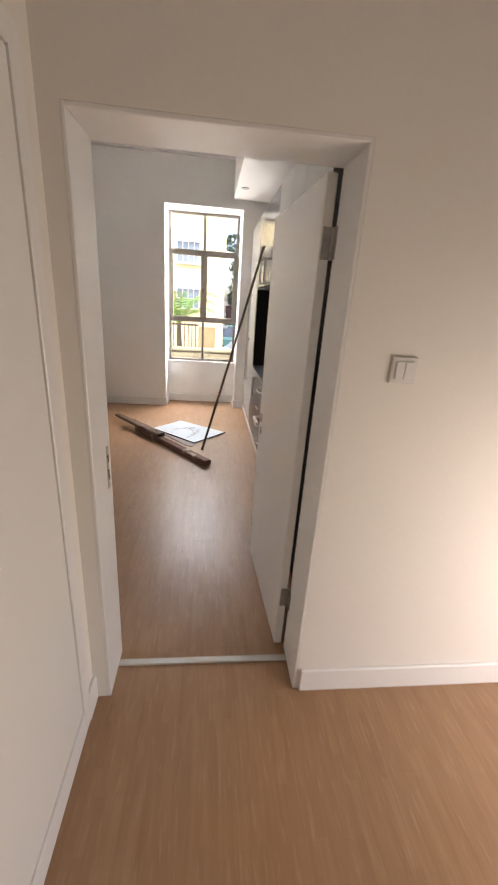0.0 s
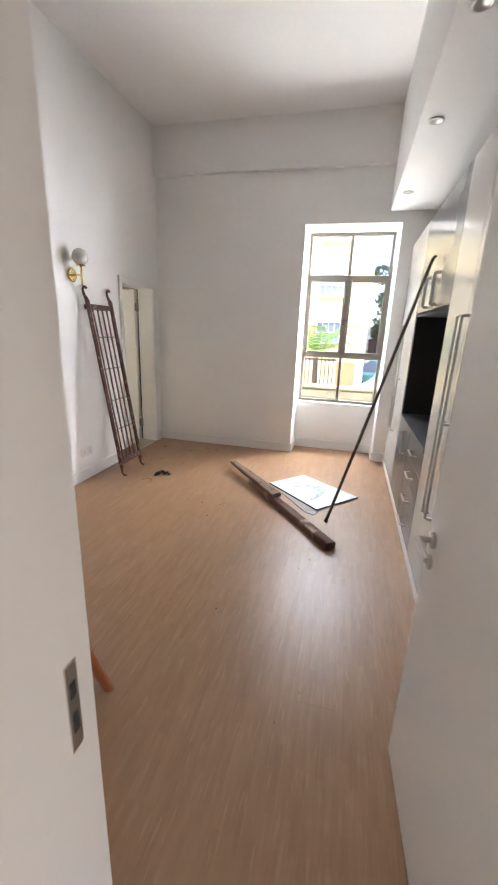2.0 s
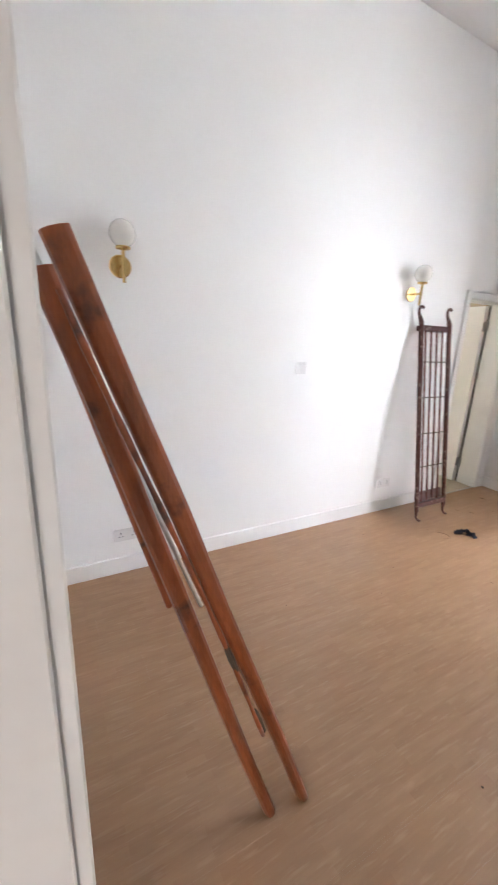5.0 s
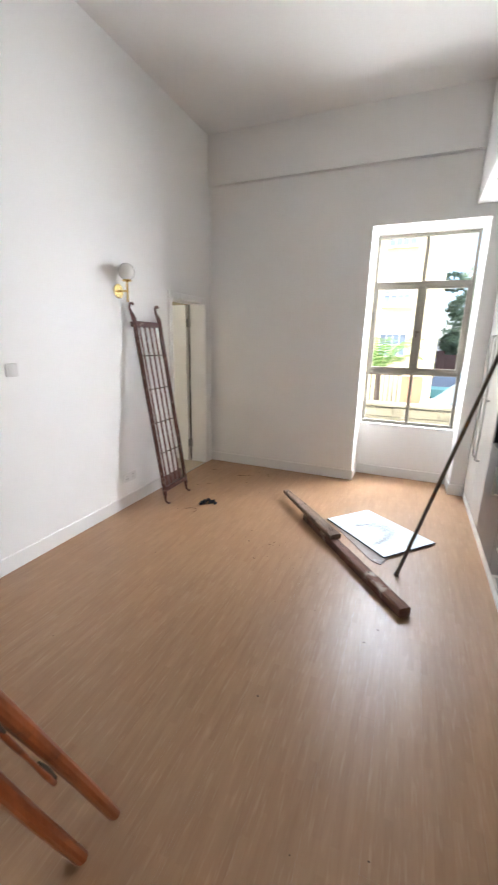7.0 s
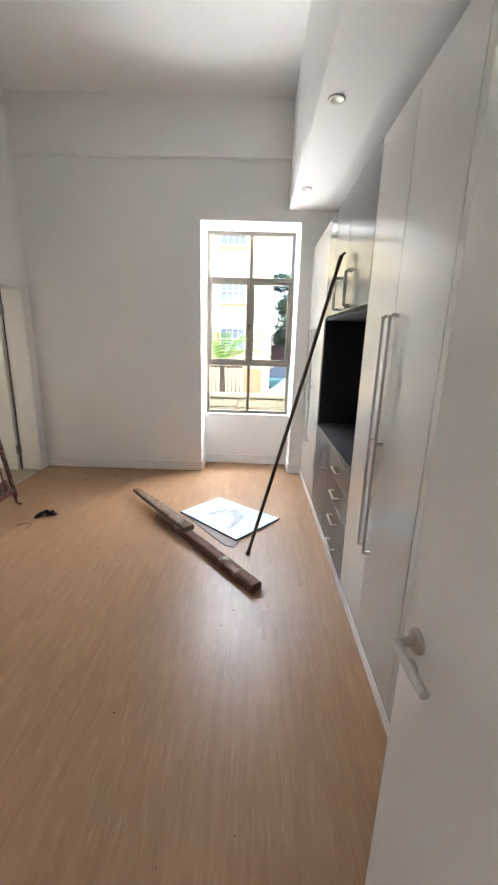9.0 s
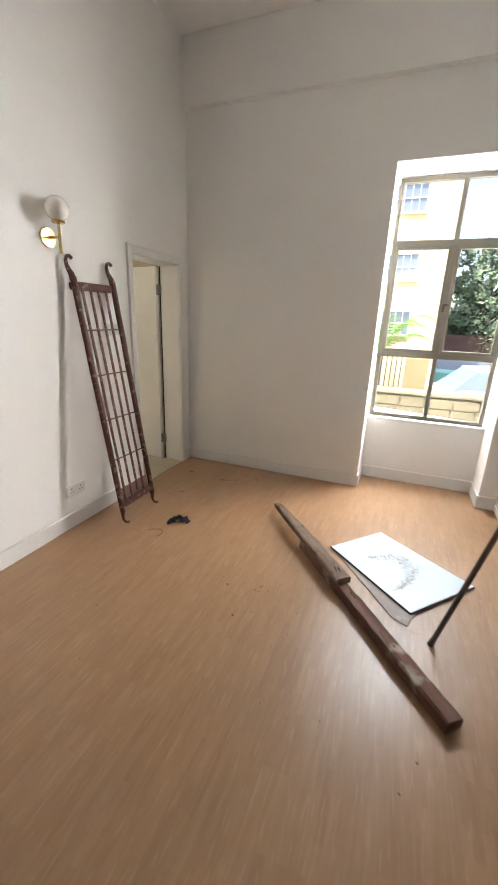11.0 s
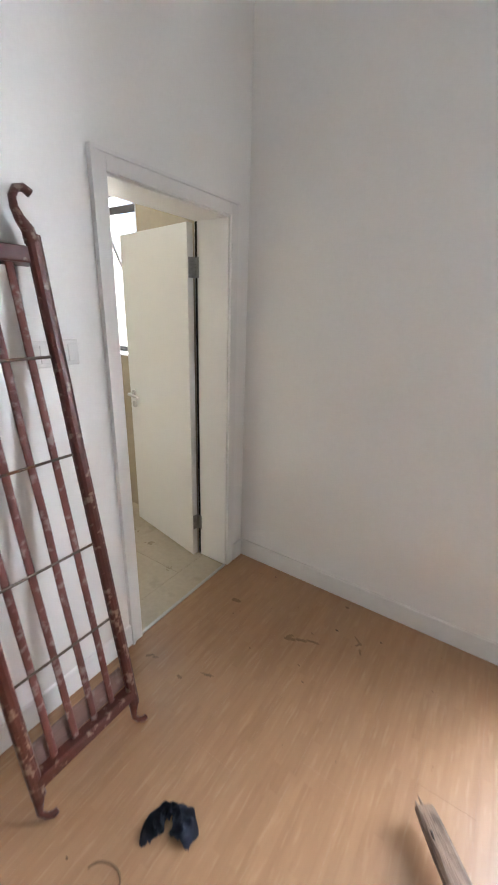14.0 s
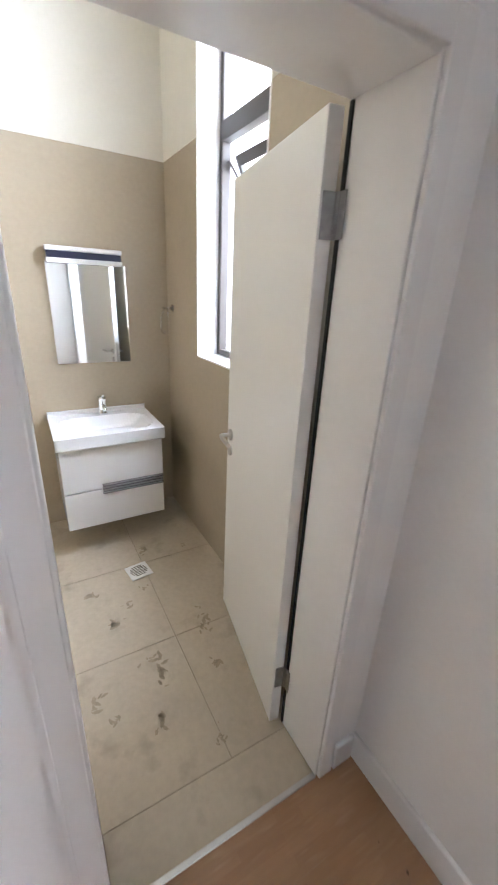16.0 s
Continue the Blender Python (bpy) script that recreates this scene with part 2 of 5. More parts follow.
M["ceramic"] = material("white_ceramic", (0.8, 0.8, 0.8), 0.1, vary=0.01, bump=0, coat=0.5)
M["vanity"] = material("white_gloss_board", (0.78, 0.78, 0.78), 0.15, vary=0.01, bump=0)
M["stripe"] = material("navy_acrylic", (0.02, 0.022, 0.05), 0.2, bump=0)
M["dirt"] = material("brown_dirt", (0.10, 0.06, 0.035), 0.95, vary=0.3, scale=(60, 60, 60), bump=0.3)
M["smear"] = material("dried_smear", (0.225, 0.135, 0.075), 0.8, vary=0.3, scale=(30, 30, 30), bump=0.1)
M["scuff"] = material("dried_grey_scuff", (0.34, 0.28, 0.195), 0.7, vary=0.3, scale=(30, 30, 30), bump=0.1)
M["yellow"] = material("yellow_render", (0.66, 0.56, 0.33), 0.9, vary=0.08, scale=(0.6, 0.6, 0.6), grain=60, bump=0.1)
M["cream"] = material("cream_render", (0.62, 0.55, 0.40), 0.9, vary=0.06, scale=(0.6, 0.6, 0.6), grain=60, bump=0.1)
M["stone"] = material("grey_stone", (0.20, 0.175, 0.115), 0.9, vary=0.22, scale=(5, 5, 5), grain=40, bump=0.6, dist=0.02)
M["mortar"] = material("mortar", (0.20, 0.185, 0.145), 0.95, vary=0.1, bump=0.2)
M["asphalt"] = material("asphalt", (0.10, 0.098, 0.092), 0.9, vary=0.15, scale=(1, 1, 1), grain=200, bump=0.2)
M["leaf"] = material("tree_leaf", (0.12, 0.17, 0.10), 0.6, vary=0.4, scale=(2, 2, 2), bump=0)
M["palm"] = material("palm_leaf", (0.13, 0.26, 0.04), 0.45, vary=0.3, scale=(2, 2, 2), bump=0)
M["bark"] = material("bark", (0.10, 0.075, 0.055), 0.9, vary=0.3, scale=(4, 4, 2), bump=0.6, dist=0.02)
M["carwhite"] = material("white_car_paint", (0.75, 0.76, 0.77), 0.2, vary=0.01, bump=0, coat=0.6)
M["cargreen"] = material("turquoise_car_paint", (0.20, 0.48, 0.44), 0.2, vary=0.01, bump=0, coat=0.6)
M["tyre"] = material("rubber", (0.02, 0.02, 0.02), 0.8, bump=0)
M["darkglass"] = material("dark_window_glass", (0.16, 0.20, 0.25), 0.08, bump=0)
M["brickred"] = material("orange_brick_paint", (0.38, 0.21, 0.11), 0.85, vary=0.15, scale=(4, 4, 4), bump=0.3)
M["fence"] = material("brown_fence", (0.10, 0.055, 0.045), 0.8, vary=0.15, bump=0.1)

g = bpy.data.materials.new("clear_glass")
g.use_nodes = True
gb = g.node_tree.nodes["Principled BSDF"]
gb.inputs["Transmission Weight"].default_value, gb.inputs["Roughness"].default_value, gb.inputs["IOR"].default_value = 1.0, 0.0, 1.02
M["glass"] = g
mi = bpy.data.materials.new("mirror_silver")
mi.use_nodes = True
mb = mi.node_tree.nodes["Principled BSDF"]
mb.inputs["Metallic"].default_value, mb.inputs["Roughness"].default_value, mb.inputs["Base Color"].default_value = 1.0, 0.02, (0.88, 0.9, 0.9, 1)
M["mirror"] = mi


# ---- mesh helpers ----
def obj(name, bm, mat, parent=None, smooth=False):
    me = bpy.data.meshes.new(name)
    bmesh.ops.recalc_face_normals(bm, faces=bm.faces)
    if smooth:
        for f in bm.faces:
            f.smooth = True
    bm.to_mesh(me)
    bm.free()
    me.materials.append(M[mat])
    ob = new(name, me)
    if parent:
        ob.parent = parent
    return ob


def add_box(bm, lo, hi, bevel=0.0, m=None, seg=1):
    size = [max(b - a, 1e-4) for a, b in zip(lo, hi)]
    mid = [(a + b) / 2 for a, b in zip(lo, hi)]
    mat = Matrix.LocRotScale(mid, None, size)
    vs = bmesh.ops.create_cube(bm, size=1, matrix=(m @ mat) if m else mat)["verts"]
    if bevel:
        es = list({e for v in vs for e in v.link_edges})
        bmesh.ops.bevel(bm, geom=es, offset=bevel, segments=seg, affect="EDGES", profile=0.7)


def add_rod(bm, a, b, r1, r2=None, seg=12):
    a, b = Vector(a), Vector(b)
    d = b - a
    q = d.to_track_quat("Z", "Y").to_matrix().to_4x4()
    bmesh.ops.create_cone(bm, cap_ends=True, segments=seg, radius1=r1, radius2=r1 if r2 is None else r2, depth=d.length, matrix=Matrix.Translation((a + b) / 2) @ q)


def add_tube(bm, pts, radii, seg=8):
    """A bent round bar through pts."""
    rings = []
    pts = [Vector(p) for p in pts]
    for i, p in enumerate(pts):
        d = (pts[min(i + 1, len(pts) - 1)] - pts[max(i - 1, 0)]).normalized()
        side = d.orthogonal().normalized() if i == 0 else (side - d * side.dot(d)).normalized()
        other = d.cross(side)
        r = radii[i] if isinstance(radii, (list, tuple)) else radii
        rings.append([bm.verts.new(p + side * r * math.cos(k * math.tau / seg) + other * r * math.sin(k * math.tau / seg)) for k in range(seg)])
    for u, v in zip(rings, rings[1:]):
        for k in range(seg):
            bm.faces.new((u[k], u[(k + 1) % seg], v[(k + 1) % seg], v[k]))
    bm.faces.new(rings[0])
    bm.faces.new(rings[-1])


def add_lathe(bm, rows, m=None, seg=24):
    """Turned shape: rows of (radius, height)."""
    m = m or Matrix()
    rings = [[bm.verts.new(m @ Vector((r * math.cos(k * math.tau / seg), r * math.sin(k * math.tau / seg), z))) for k in range(seg)] for r, z in rows]
    for u, v in zip(rings, rings[1:]):
        for k in range(seg):
            bm.faces.new((u[k], u[(k + 1) % seg], v[(k + 1) % seg], v[k]))
    bm.faces.new(rings[0])
    bm.faces.new(rings[-1])


def box(name, lo, hi, mat, parent=None, bevel=0.0):
    bm = bmesh.new()
    add_box(bm, lo, hi, bevel)
    return obj(name, bm, mat, parent)


def boxes(name, list_, mat, parent=None, bevel=0.0):
    bm = bmesh.new()
    for lo, hi in list_:
        add_box(bm, lo, hi, bevel)
    return obj(name, bm, mat, parent)


def empty(name, x=0, y=0, z=0, **tags):
    ob = new(name)
    ob.empty_display_size = 0.1
    ob.location = (x, y, z)
    return tagged(ob, **tags)


def S(ob, label):
    return tagged(ob, label=label, kind="structure")

# ---- structure ----
XL, XR, YB, YD, ZC = -3.08, 0.62, 6.475, 1.985, 3.78      # bedroom: left wall, right wall, window wall, door wall, ceiling
YH = 1.765                                                 # hall face of the door wall
WX0, WX1, WZ = -1.208, -0.16, 2.73                         # window recess
WS, WG = 0.63, 6.87                                        # sill height, window plane
DX0, DX1, DZ = -0.945, -0.152, 2.005                       # bedroom door opening
BY0, BY1, BZ = 5.597, 6.312, 2.005                          # bathroom door opening
BX = -3.295                                                # bathroom face of the left wall
BXF, BYW, BYN = -5.2, 6.515, 4.55                            # bathroom far wall, window wall, near wall

# window wall: recess down to the floor, thin parapet below the window
S(boxes("wall_north", [((XL - 0.002, YB, 0), (WX0, 6.95, ZC)), ((WX1, YB, 0), (XR + 0.2, 6.95, ZC)), ((WX0, YB, WZ), (WX1, 6.95, ZC)), ((WX0, WG - 0.06, 0), (WX1, 6.95, WS))], "wall"),
  "white plastered wall with a tall window recess")
S(boxes("wall_west", [((BX, YD - 0.22, 0), (XL, BY0, ZC)), ((BX, BY1, 0), (XL, 6.8, ZC)), ((BX, BY0, BZ), (XL, BY1, ZC))], "wall"), "white plastered wall with a bathroom doorway")
S(boxes("wall_south", [((XL, YH + 0.01, 0), (DX0, YD, ZC)), ((DX1, YH + 0.01, 0), (XR + 0.2, YD, ZC)), ((DX0, YH + 0.01, DZ), (DX1, YD, ZC))], "wall"), "white plastered wall with the bedroom doorway")
S(box("wall_east", (XR, YD, 0), (XR + 0.2, YB, ZC), "wall"), "white plastered wall behind the wardrobes")
S(box("ceiling", (BX - 2.2, YD - 0.22, ZC), (XR + 0.2, 6.95, ZC + 0.15), "ceil"), "plain white painted ceiling")
S(box("ceiling_beam", (XL, YB - 0.06, 3.275), (-0.30, YB, ZC), "wall"), "white plastered beam along the window wall")
S(box("ceiling_soffit", (-0.30, YD, 2.84), (XR, YB, ZC), "wall", bevel=0.004), "white dropped soffit over the wardrobes")
# hall
S(boxes("wall_hall_south", [((DX1, YH, 0), (2.3, YH + 0.01, 2.75)), ((-1.0, YH, 0), (DX0, YH + 0.01, 2.75)), ((DX0, YH, DZ), (DX1, YH + 0.01, 2.75))], "hallwall"), "warm white hall wall round the doorway")
S(box("wall_hall_west", (-1.2, -1.6, 0), (-1.0, YH, 2.75), "hallwall"), "warm white hall side wall")
S(box("wall_hall_back", (-1.2, -1.8, 0), (2.5, -1.6, 2.75), "hallwall"), "warm white hall end wall")
S(boxes("wall_hall_east", [((1.3, -1.6, 0), (1.5, 0.35, 2.75)), ((1.3, 1.56, 0), (1.5, YH, 2.75)), ((1.3, 0.35, 1.35), (1.5, 1.56, 2.75)), ((1.3, 0.35, 0), (1.5, 1.56, 0.05))], "hallwall"), "hall wall with a window opening")
S(box("ceiling_hall", (-1.2, -1.8, 2.75), (2.5, YH, 2.9), "ceil"), "white hall ceiling")

# bathroom
UP = 2.305
S(boxes("wall_bathroom_west", [((BXF - 0.2, BYN, 0), (BXF, BYW, UP))], "beige"), "beige finished bathroom wall")
S(boxes("wall_bathroom_west_upper", [((BXF - 0.2, BYN, UP), (BXF + 0.002, BYW, ZC))], "creampaint"), "white upper bathroom wall")
BW0, BW1, BWS, BWH = -4.672, -3.98, 1.234, 3.05
S(boxes("wall_bathroom_north", [((BXF - 0.2, BYW, 0), (BW0, 6.95, UP)), ((BW1, BYW, 0), (BX, 6.95, UP)), ((BW0, BYW, 0), (BW1, 6.95, BWS - 0.01))], "beige"), "beige bathroom wall with a tall window")
S(boxes("wall_bathroom_north_upper", [((BXF - 0.2, BYW - 0.002, UP), (BW0, 6.95, ZC)), ((BW1, BYW - 0.002, UP), (BX, 6.95, ZC)), ((BW0, BYW - 0.002, BWH), (BW1, 6.95, ZC))], "creampaint"), "white upper bathroom wall round the window")
S(boxes("window_reveal_bathroom", [((BW0, BYW - 0.003, BWS), (BW0 + 0.008, 6.8, BWH)), ((BW0 + 0.008, BYW - 0.003, BWS - 0.01), (BW1 - 0.008, 6.8, BWS)), ((BW1 - 0.008, BYW - 0.003, BWS), (BW1, 6.8, BWH))], "trim"), "white painted window reveal")
S(box("wall_bathroom_south", (BXF - 0.2, BYN - 0.2, 0), (BX, BYN, ZC), "beige"), "beige bathroom end wall")
S(box("wall_bathroom_east", (BX - 0.004, BYN, 0), (BX, BY0 - 0.06, UP), "beige"), "beige finish on the doorway wall")


# baseboards with a rounded top, stopping at openings
def baseboard(name, runs, mat="trim"):
    bm = bmesh.new()
    for lo, hi in runs:
        add_box(bm, lo, hi, 0.004)
    return S(obj(name, bm, mat), "white painted skirting board")


BH, BT = 0.118, 0.016
baseboard("baseboard_west", [((XL, YD + BT, 0), (XL + BT, BY0 - 0.058, BH)), ((XL, BY1 + 0.058, 0), (XL + BT, YB - BT, BH))])
baseboard("baseboard_north", [((XL, YB - BT, 0), (WX0 + BT, YB, BH)), ((WX1 - BT, YB - BT, 0), (-0.02, YB, BH)), ((WX0, YB, 0), (WX0 + BT, WG - 0.06 - BT, BH)), ((WX1 - BT, YB, 0), (WX1, WG - 0.06 - BT, BH)), ((WX0, WG - 0.06 - BT, 0), (WX1, WG - 0.06, BH))])
baseboard("baseboard_south", [((XL, YD, 0), (DX0 - 0.075, YD + BT, BH))])
baseboard("baseboard_hall", [((DX1 + 0.013, YH - BT, 0), (2.3, YH, BH)), ((-1.0, -1.6, 0), (-1.0 + BT, 0.78, BH)), ((-1.0, 1.66, 0), (-1.0 + BT, YH, BH))])


def door_frame(name, lo, hi, axis, z, mat, near, far, w, label):
    """Jamb lining and casings round an opening from lo to hi along axis, wall from near to far."""
    bm = bmesh.new()

    def put(a0, a1, b0, b1, z0, z1, bev=0.002):
        if axis == "x":
            add_box(bm, (a0, b0, z0), (a1, b1, z1), bev)
        else:
            add_box(bm, (b0, a0, z0), (b1, a1, z1), bev)
    t = 0.012
    put(lo, lo + t, near, far, 0, z)
    put(hi - t, hi, near, far, 0, z)
    put(lo + t, hi - t, near, far, z - t, z)
    for b0, b1 in ((near - 0.014, near), (far, far + 0.014))[1 if axis == "x" else 0:]:
        put(lo - w, lo + 0.004, b0, b1, 0, z + w)
        put(hi - 0.004, hi + w, b0, b1, 0, z + w)
        put(lo + 0.004, hi - 0.004, b0, b1, z - 0.004, z + w)
    return S(obj(name, bm, mat), label)


door_frame("door_frame_1", DX0, DX1, "x", DZ, "trim", YH, YD, 0.06, "white painted door lining and casing")
door_frame("door_frame_2", BY0, BY1, "y", BZ, "trim", BX, XL, 0.052, "white painted bathroom door lining and casing")
S(boxes("trim_bathroom_casing_bead", [((XL, BY0 - 0.060, 0), (XL + 0.022, BY0 - 0.048, BZ + 0.060)), ((XL, BY0 - 0.048, BZ + 0.048), (XL + 0.022, BY1 + 0.052, BZ + 0.060))], "trim"), "raised bead round the door casing")
S(box("trim_threshold_bedroom", (DX0 + 0.012, 1.90, 0.0), (DX1 - 0.012, 1.935, 0.008), "steel", bevel=0.003), "aluminium threshold strip")
S(box("trim_threshold_bathroom", (XL - 0.012, BY0 + 0.012, 0.0), (XL + 0.006, BY1 - 0.012, 0.007), "steel", bevel=0.002), "aluminium threshold strip")


# ---- windows ----
def window(name, x0, x1, z0, z1, y, rails, mullion, label, mat="frame", rw=0.026):
    w = tagged(empty(name, (x0 + x1) / 2, y, z0), label=label, kind="structure")
    loc = Matrix.Translation((-(x0 + x1) / 2, -y, -z0))
    bm = bmesh.new()
    t, d = 0.034, 0.025
    add_box(bm, (x0, y - d, z0), (x0 + t, y + d, z1), 0.003, loc)
    add_box(bm, (x1 - t, y - d, z0), (x1, y + d, z1), 0.003, loc)
    add_box(bm, (x0 + t, y - d, z0), (x1 - t, y + d, z0 + t), 0.003, loc)
    add_box(bm, (x0 + t, y - d, z1 - t), (x1 - t, y + d, z1), 0.003, loc)
    for r in rails:
        add_box(bm, (x0 + t, y - d - 0.004, r - rw), (x1 - t, y + d, r + rw), 0.003, loc)
    if mullion:
        add_box(bm, (mullion - 0.02, y - d - 0.002, z0 + t), (mullion + 0.02, y + d - 0.002, z1 - t), 0.003, loc)
    obj("frame", bm, mat, w)
    return w, loc


win, wl = window("window_1", WX0 + 0.02, WX1 - 0.02, WS + 0.02, WZ - 0.01, WG, (1.262, 2.215), -0.676, "bronze-framed six-pane window with white reveal")
cells = [(a, b) for a in ((WX0 + 0.054, -0.696), (-0.656, WX1 - 0.054)) for b in ((WS + 0.054, 1.236), (1.288, 2.189), (2.241, WZ - 0.044))]
for (a0, a1), (b0, b1) in cells:
    bm = bmesh.new()
    add_box(bm, (a0, WG - 0.003, b0), (a1, WG + 0.003, b1), 0, wl)
    p = obj("pane", bm, "glass", win)
    p.visible_shadow = False
bm = bmesh.new()  # opening casement in the middle row
for a0, a1 in ((WX0 + 0.054, -0.696), (-0.656, WX1 - 0.054)):
    z0, z1, y0, y1 = 1.288, 2.189, WG - 0.034, WG - 0.004
    add_box(bm, (a0, y0, z0), (a0 + 0.028, y1, z1), 0.003, wl)
    add_box(bm, (a1 - 0.028, y0, z0), (a1, y1, z1), 0.003, wl)
    add_box(bm, (a0 + 0.028, y0, z0), (a1 - 0.028, y1, z0 + 0.028), 0.003, wl)
    add_box(bm, (a0 + 0.028, y0, z1 - 0.028), (a1 - 0.028, y1, z1), 0.003, wl)
obj("casement", bm, "frame", win)
bm = bmesh.new()
add_box(bm, (-0.70, WG - 0.06, 1.65), (-0.68, WG - 0.034, 1.72), 0.004, wl)
add_box(bm, (-0.70, WG - 0.075, 1.70), (-0.655, WG - 0.058, 1.718), 0.004, wl)
obj("handle", bm, "iron", win)
S(box("window_1_sill", (WX0 + 0.001, WG - 0.075, WS - 0.002), (WX1 - 0.001, WG + 0.02, WS + 0.018), "trim", bevel=0.005), "white painted window sill")

bwin, bl = window("window_2", BW0 + 0.01, BW1 - 0.01, BWS + 0.005, BWH, 6.66, (2.34,), None, "brown-framed bathroom window with a tilted top-hung sash", "darkframe", 0.042)
sash = Matrix.Translation((0, 6.70, 2.245)) @ Matrix.Rotation(radians(26), 4, "X") @ Matrix.Translation((0, -6.85, -2.50))
bm = bmesh.new()
for a0, a1 in ((BW0 + 0.05, BW1 - 0.05),):
    add_box(bm, (a0, 6.85, 1.50), (a0 + 0.03, 6.88, 2.5), 0.003, bl @ sash)
    add_box(bm, (a1 - 0.03, 6.85, 1.50), (a1, 6.88, 2.5), 0.003, bl @ sash)
    add_box(bm, (a0 + 0.03, 6.85, 1.50), (a1 - 0.03, 6.88, 1.53), 0.003, bl @ sash)
    add_box(bm, (a0 + 0.03, 6.85, 2.45), (a1 - 0.03, 6.88, 2.5), 0.003, bl @ sash)
    add_rod(bm, bl @ Vector((a0 + 0.01, 6.665, 2.22)), bl @ Vector((a0 + 0.01, 6.93, 1.90)), 0.008, seg=8)
obj("casement", bm, "darkframe", bwin)

# ---- bedroom door, standing open into the room ----
def door_leaf(name, width, height, thick, hinge_zs, handle_at, mat, label, side):
    """Leaf along local +x from the hinge edge, thickness along +y; the handle stands on both faces."""
    d = tagged(new(name), label=label, category="door")
    bm = bmesh.new()
    add_box(bm, (0.004, 0, 0.008), (width, thick, height), 0.002)
    obj("leaf", bm, mat, d)
    for z in hinge_zs:
        bm = bmesh.new()
        add_rod(bm, (0, side, z - 0.05), (0, side, z + 0.05), 0.008, seg=12)
        add_box(bm, (0.001, side, z - 0.05), (0.0038, thick * 0.85, z + 0.05), 0.0005)
        add_box(bm, (-0.034, side - 0.0015, z - 0.05), (-0.004, side + 0.0015, z + 0.05), 0.0005)
        h = obj("hinge", bm, "hinge", d)
        tagged(h, label="steel butt hinge")
    for sgn, y0 in ((-1, 0.0), (1, thick)):
        bm = bmesh.new()
        rot = Matrix.Translation((handle_at[0], y0, handle_at[1])) @ Matrix.Rotation(radians(-90 * sgn), 4, "X")
        add_lathe(bm, [(0.001, 0), (0.026, 0), (0.026, 0.007), (0.023, 0.010), (0.010, 0.011), (0.010, 0.045), (0.001, 0.045)], rot, 20)
        add_tube(bm, [(handle_at[0], y0 + sgn * 0.045, handle_at[1]), (handle_at[0] - 0.03, y0 + sgn * 0.05, handle_at[1]), (handle_at[0] - 0.125, y0 + sgn * 0.05, handle_at[1])], 0.0095, 10)
        rot2 = Matrix.Translation((handle_at[0], y0, handle_at[1] - 0.075)) @ Matrix.Rotation(radians(-90 * sgn), 4, "X")
        add_lathe(bm, [(0.001, 0), (0.024, 0), (0.024, 0.006), (0.021, 0.009), (0.001, 0.009)], rot2, 20)
        obj("handle", bm, "steel", d, smooth=False)
    bm = bmesh.new()
    add_box(bm, (width - 0.001, thick * 0.25, handle_at[1] - 0.12), (width + 0.002, thick * 0.75, handle_at[1] + 0.09), 0.0005)
    obj("lock_plate", bm, "steel", d)
    return d


bed_door = door_leaf("bedroom_door", 0.775, 1.985, 0.036, (0.29, 1.78), (0.715, 0.955), "door", "white painted flush door standing open into the bedroom", -0.006)
bed_door.matrix_world = pose(-0.1735, 1.996, 0, 0, 0, 93.6)
bath_door = door_leaf("bathroom_door", 0.69, 1.985, 0.04, (0.25, 1.775), (0.635, 1.0), "door", "white painted flush door standing ajar into the bathroom", -0.006)
bath_door.matrix_world = pose(BX - 0.006, BY1 - 0.0195, 0, 0, 0, 169.5)
# strike plate in the bedroom door lining
strike = tagged(boxes("strike_plate", [((DX0 + 0.012, 1.925, 0.88), (DX0 + 0.0145, 1.95, 1.05))], "steel"), label="worn steel strike plate in the white door lining", category="strike plate")
box("latch_hole", (DX0 + 0.013, 1.931, 0.985), (DX0 + 0.0155, 1.944, 1.015), "slot", strike)
box("latch_hole", (DX0 + 0.013, 1.931, 0.915), (DX0 + 0.0155, 1.944, 0.955), "slot", strike)

# black strip painting the shaded hinge gap of the bathroom door
S(box("trim_door_gap_shade_bathroom", (BX + 0.001, BY1 - 0.0165, 0.01), (BX + 0.012, BY1 - 0.012, BZ - 0.014), "gap_shade"), "black strip standing in for shade along the hinge jamb")

# hall cupboard door, closed
hd = empty("hall_door", -1.0, 1.22, 0, label="closed flush white hall door in a thin casing", category="door")
bm = bmesh.new()
add_box(bm, (0.0, -0.40, 0.11), (0.006, 0.40, 2.03), 0.002)
obj("leaf", bm, "door", hd)
bm = bmesh.new()
for lo, hi in (((0, -0.46, 0), (0.012, -0.405, 2.09)), ((0, 0.405, 0), (0.012, 0.46, 2.09)), ((0, -0.405, 2.035), (0.012, 0.405, 2.09)), ((0, -0.405, 0), (0.012, 0.405, 0.105))):
    add_box(bm, lo, hi, 0.003)
obj("casing", bm, "trim", hd)

# ---- fitted wardrobes along the right wall ----
WXF, WT = -0.02, 2.50


def cabinet(name, y0, y1, label):
    c = empty(name, WXF, y0, 0, label=label, category="wardrobe", group="fitted wardrobe wall")
    return c, Matrix.Translation((-WXF, -y0, 0))


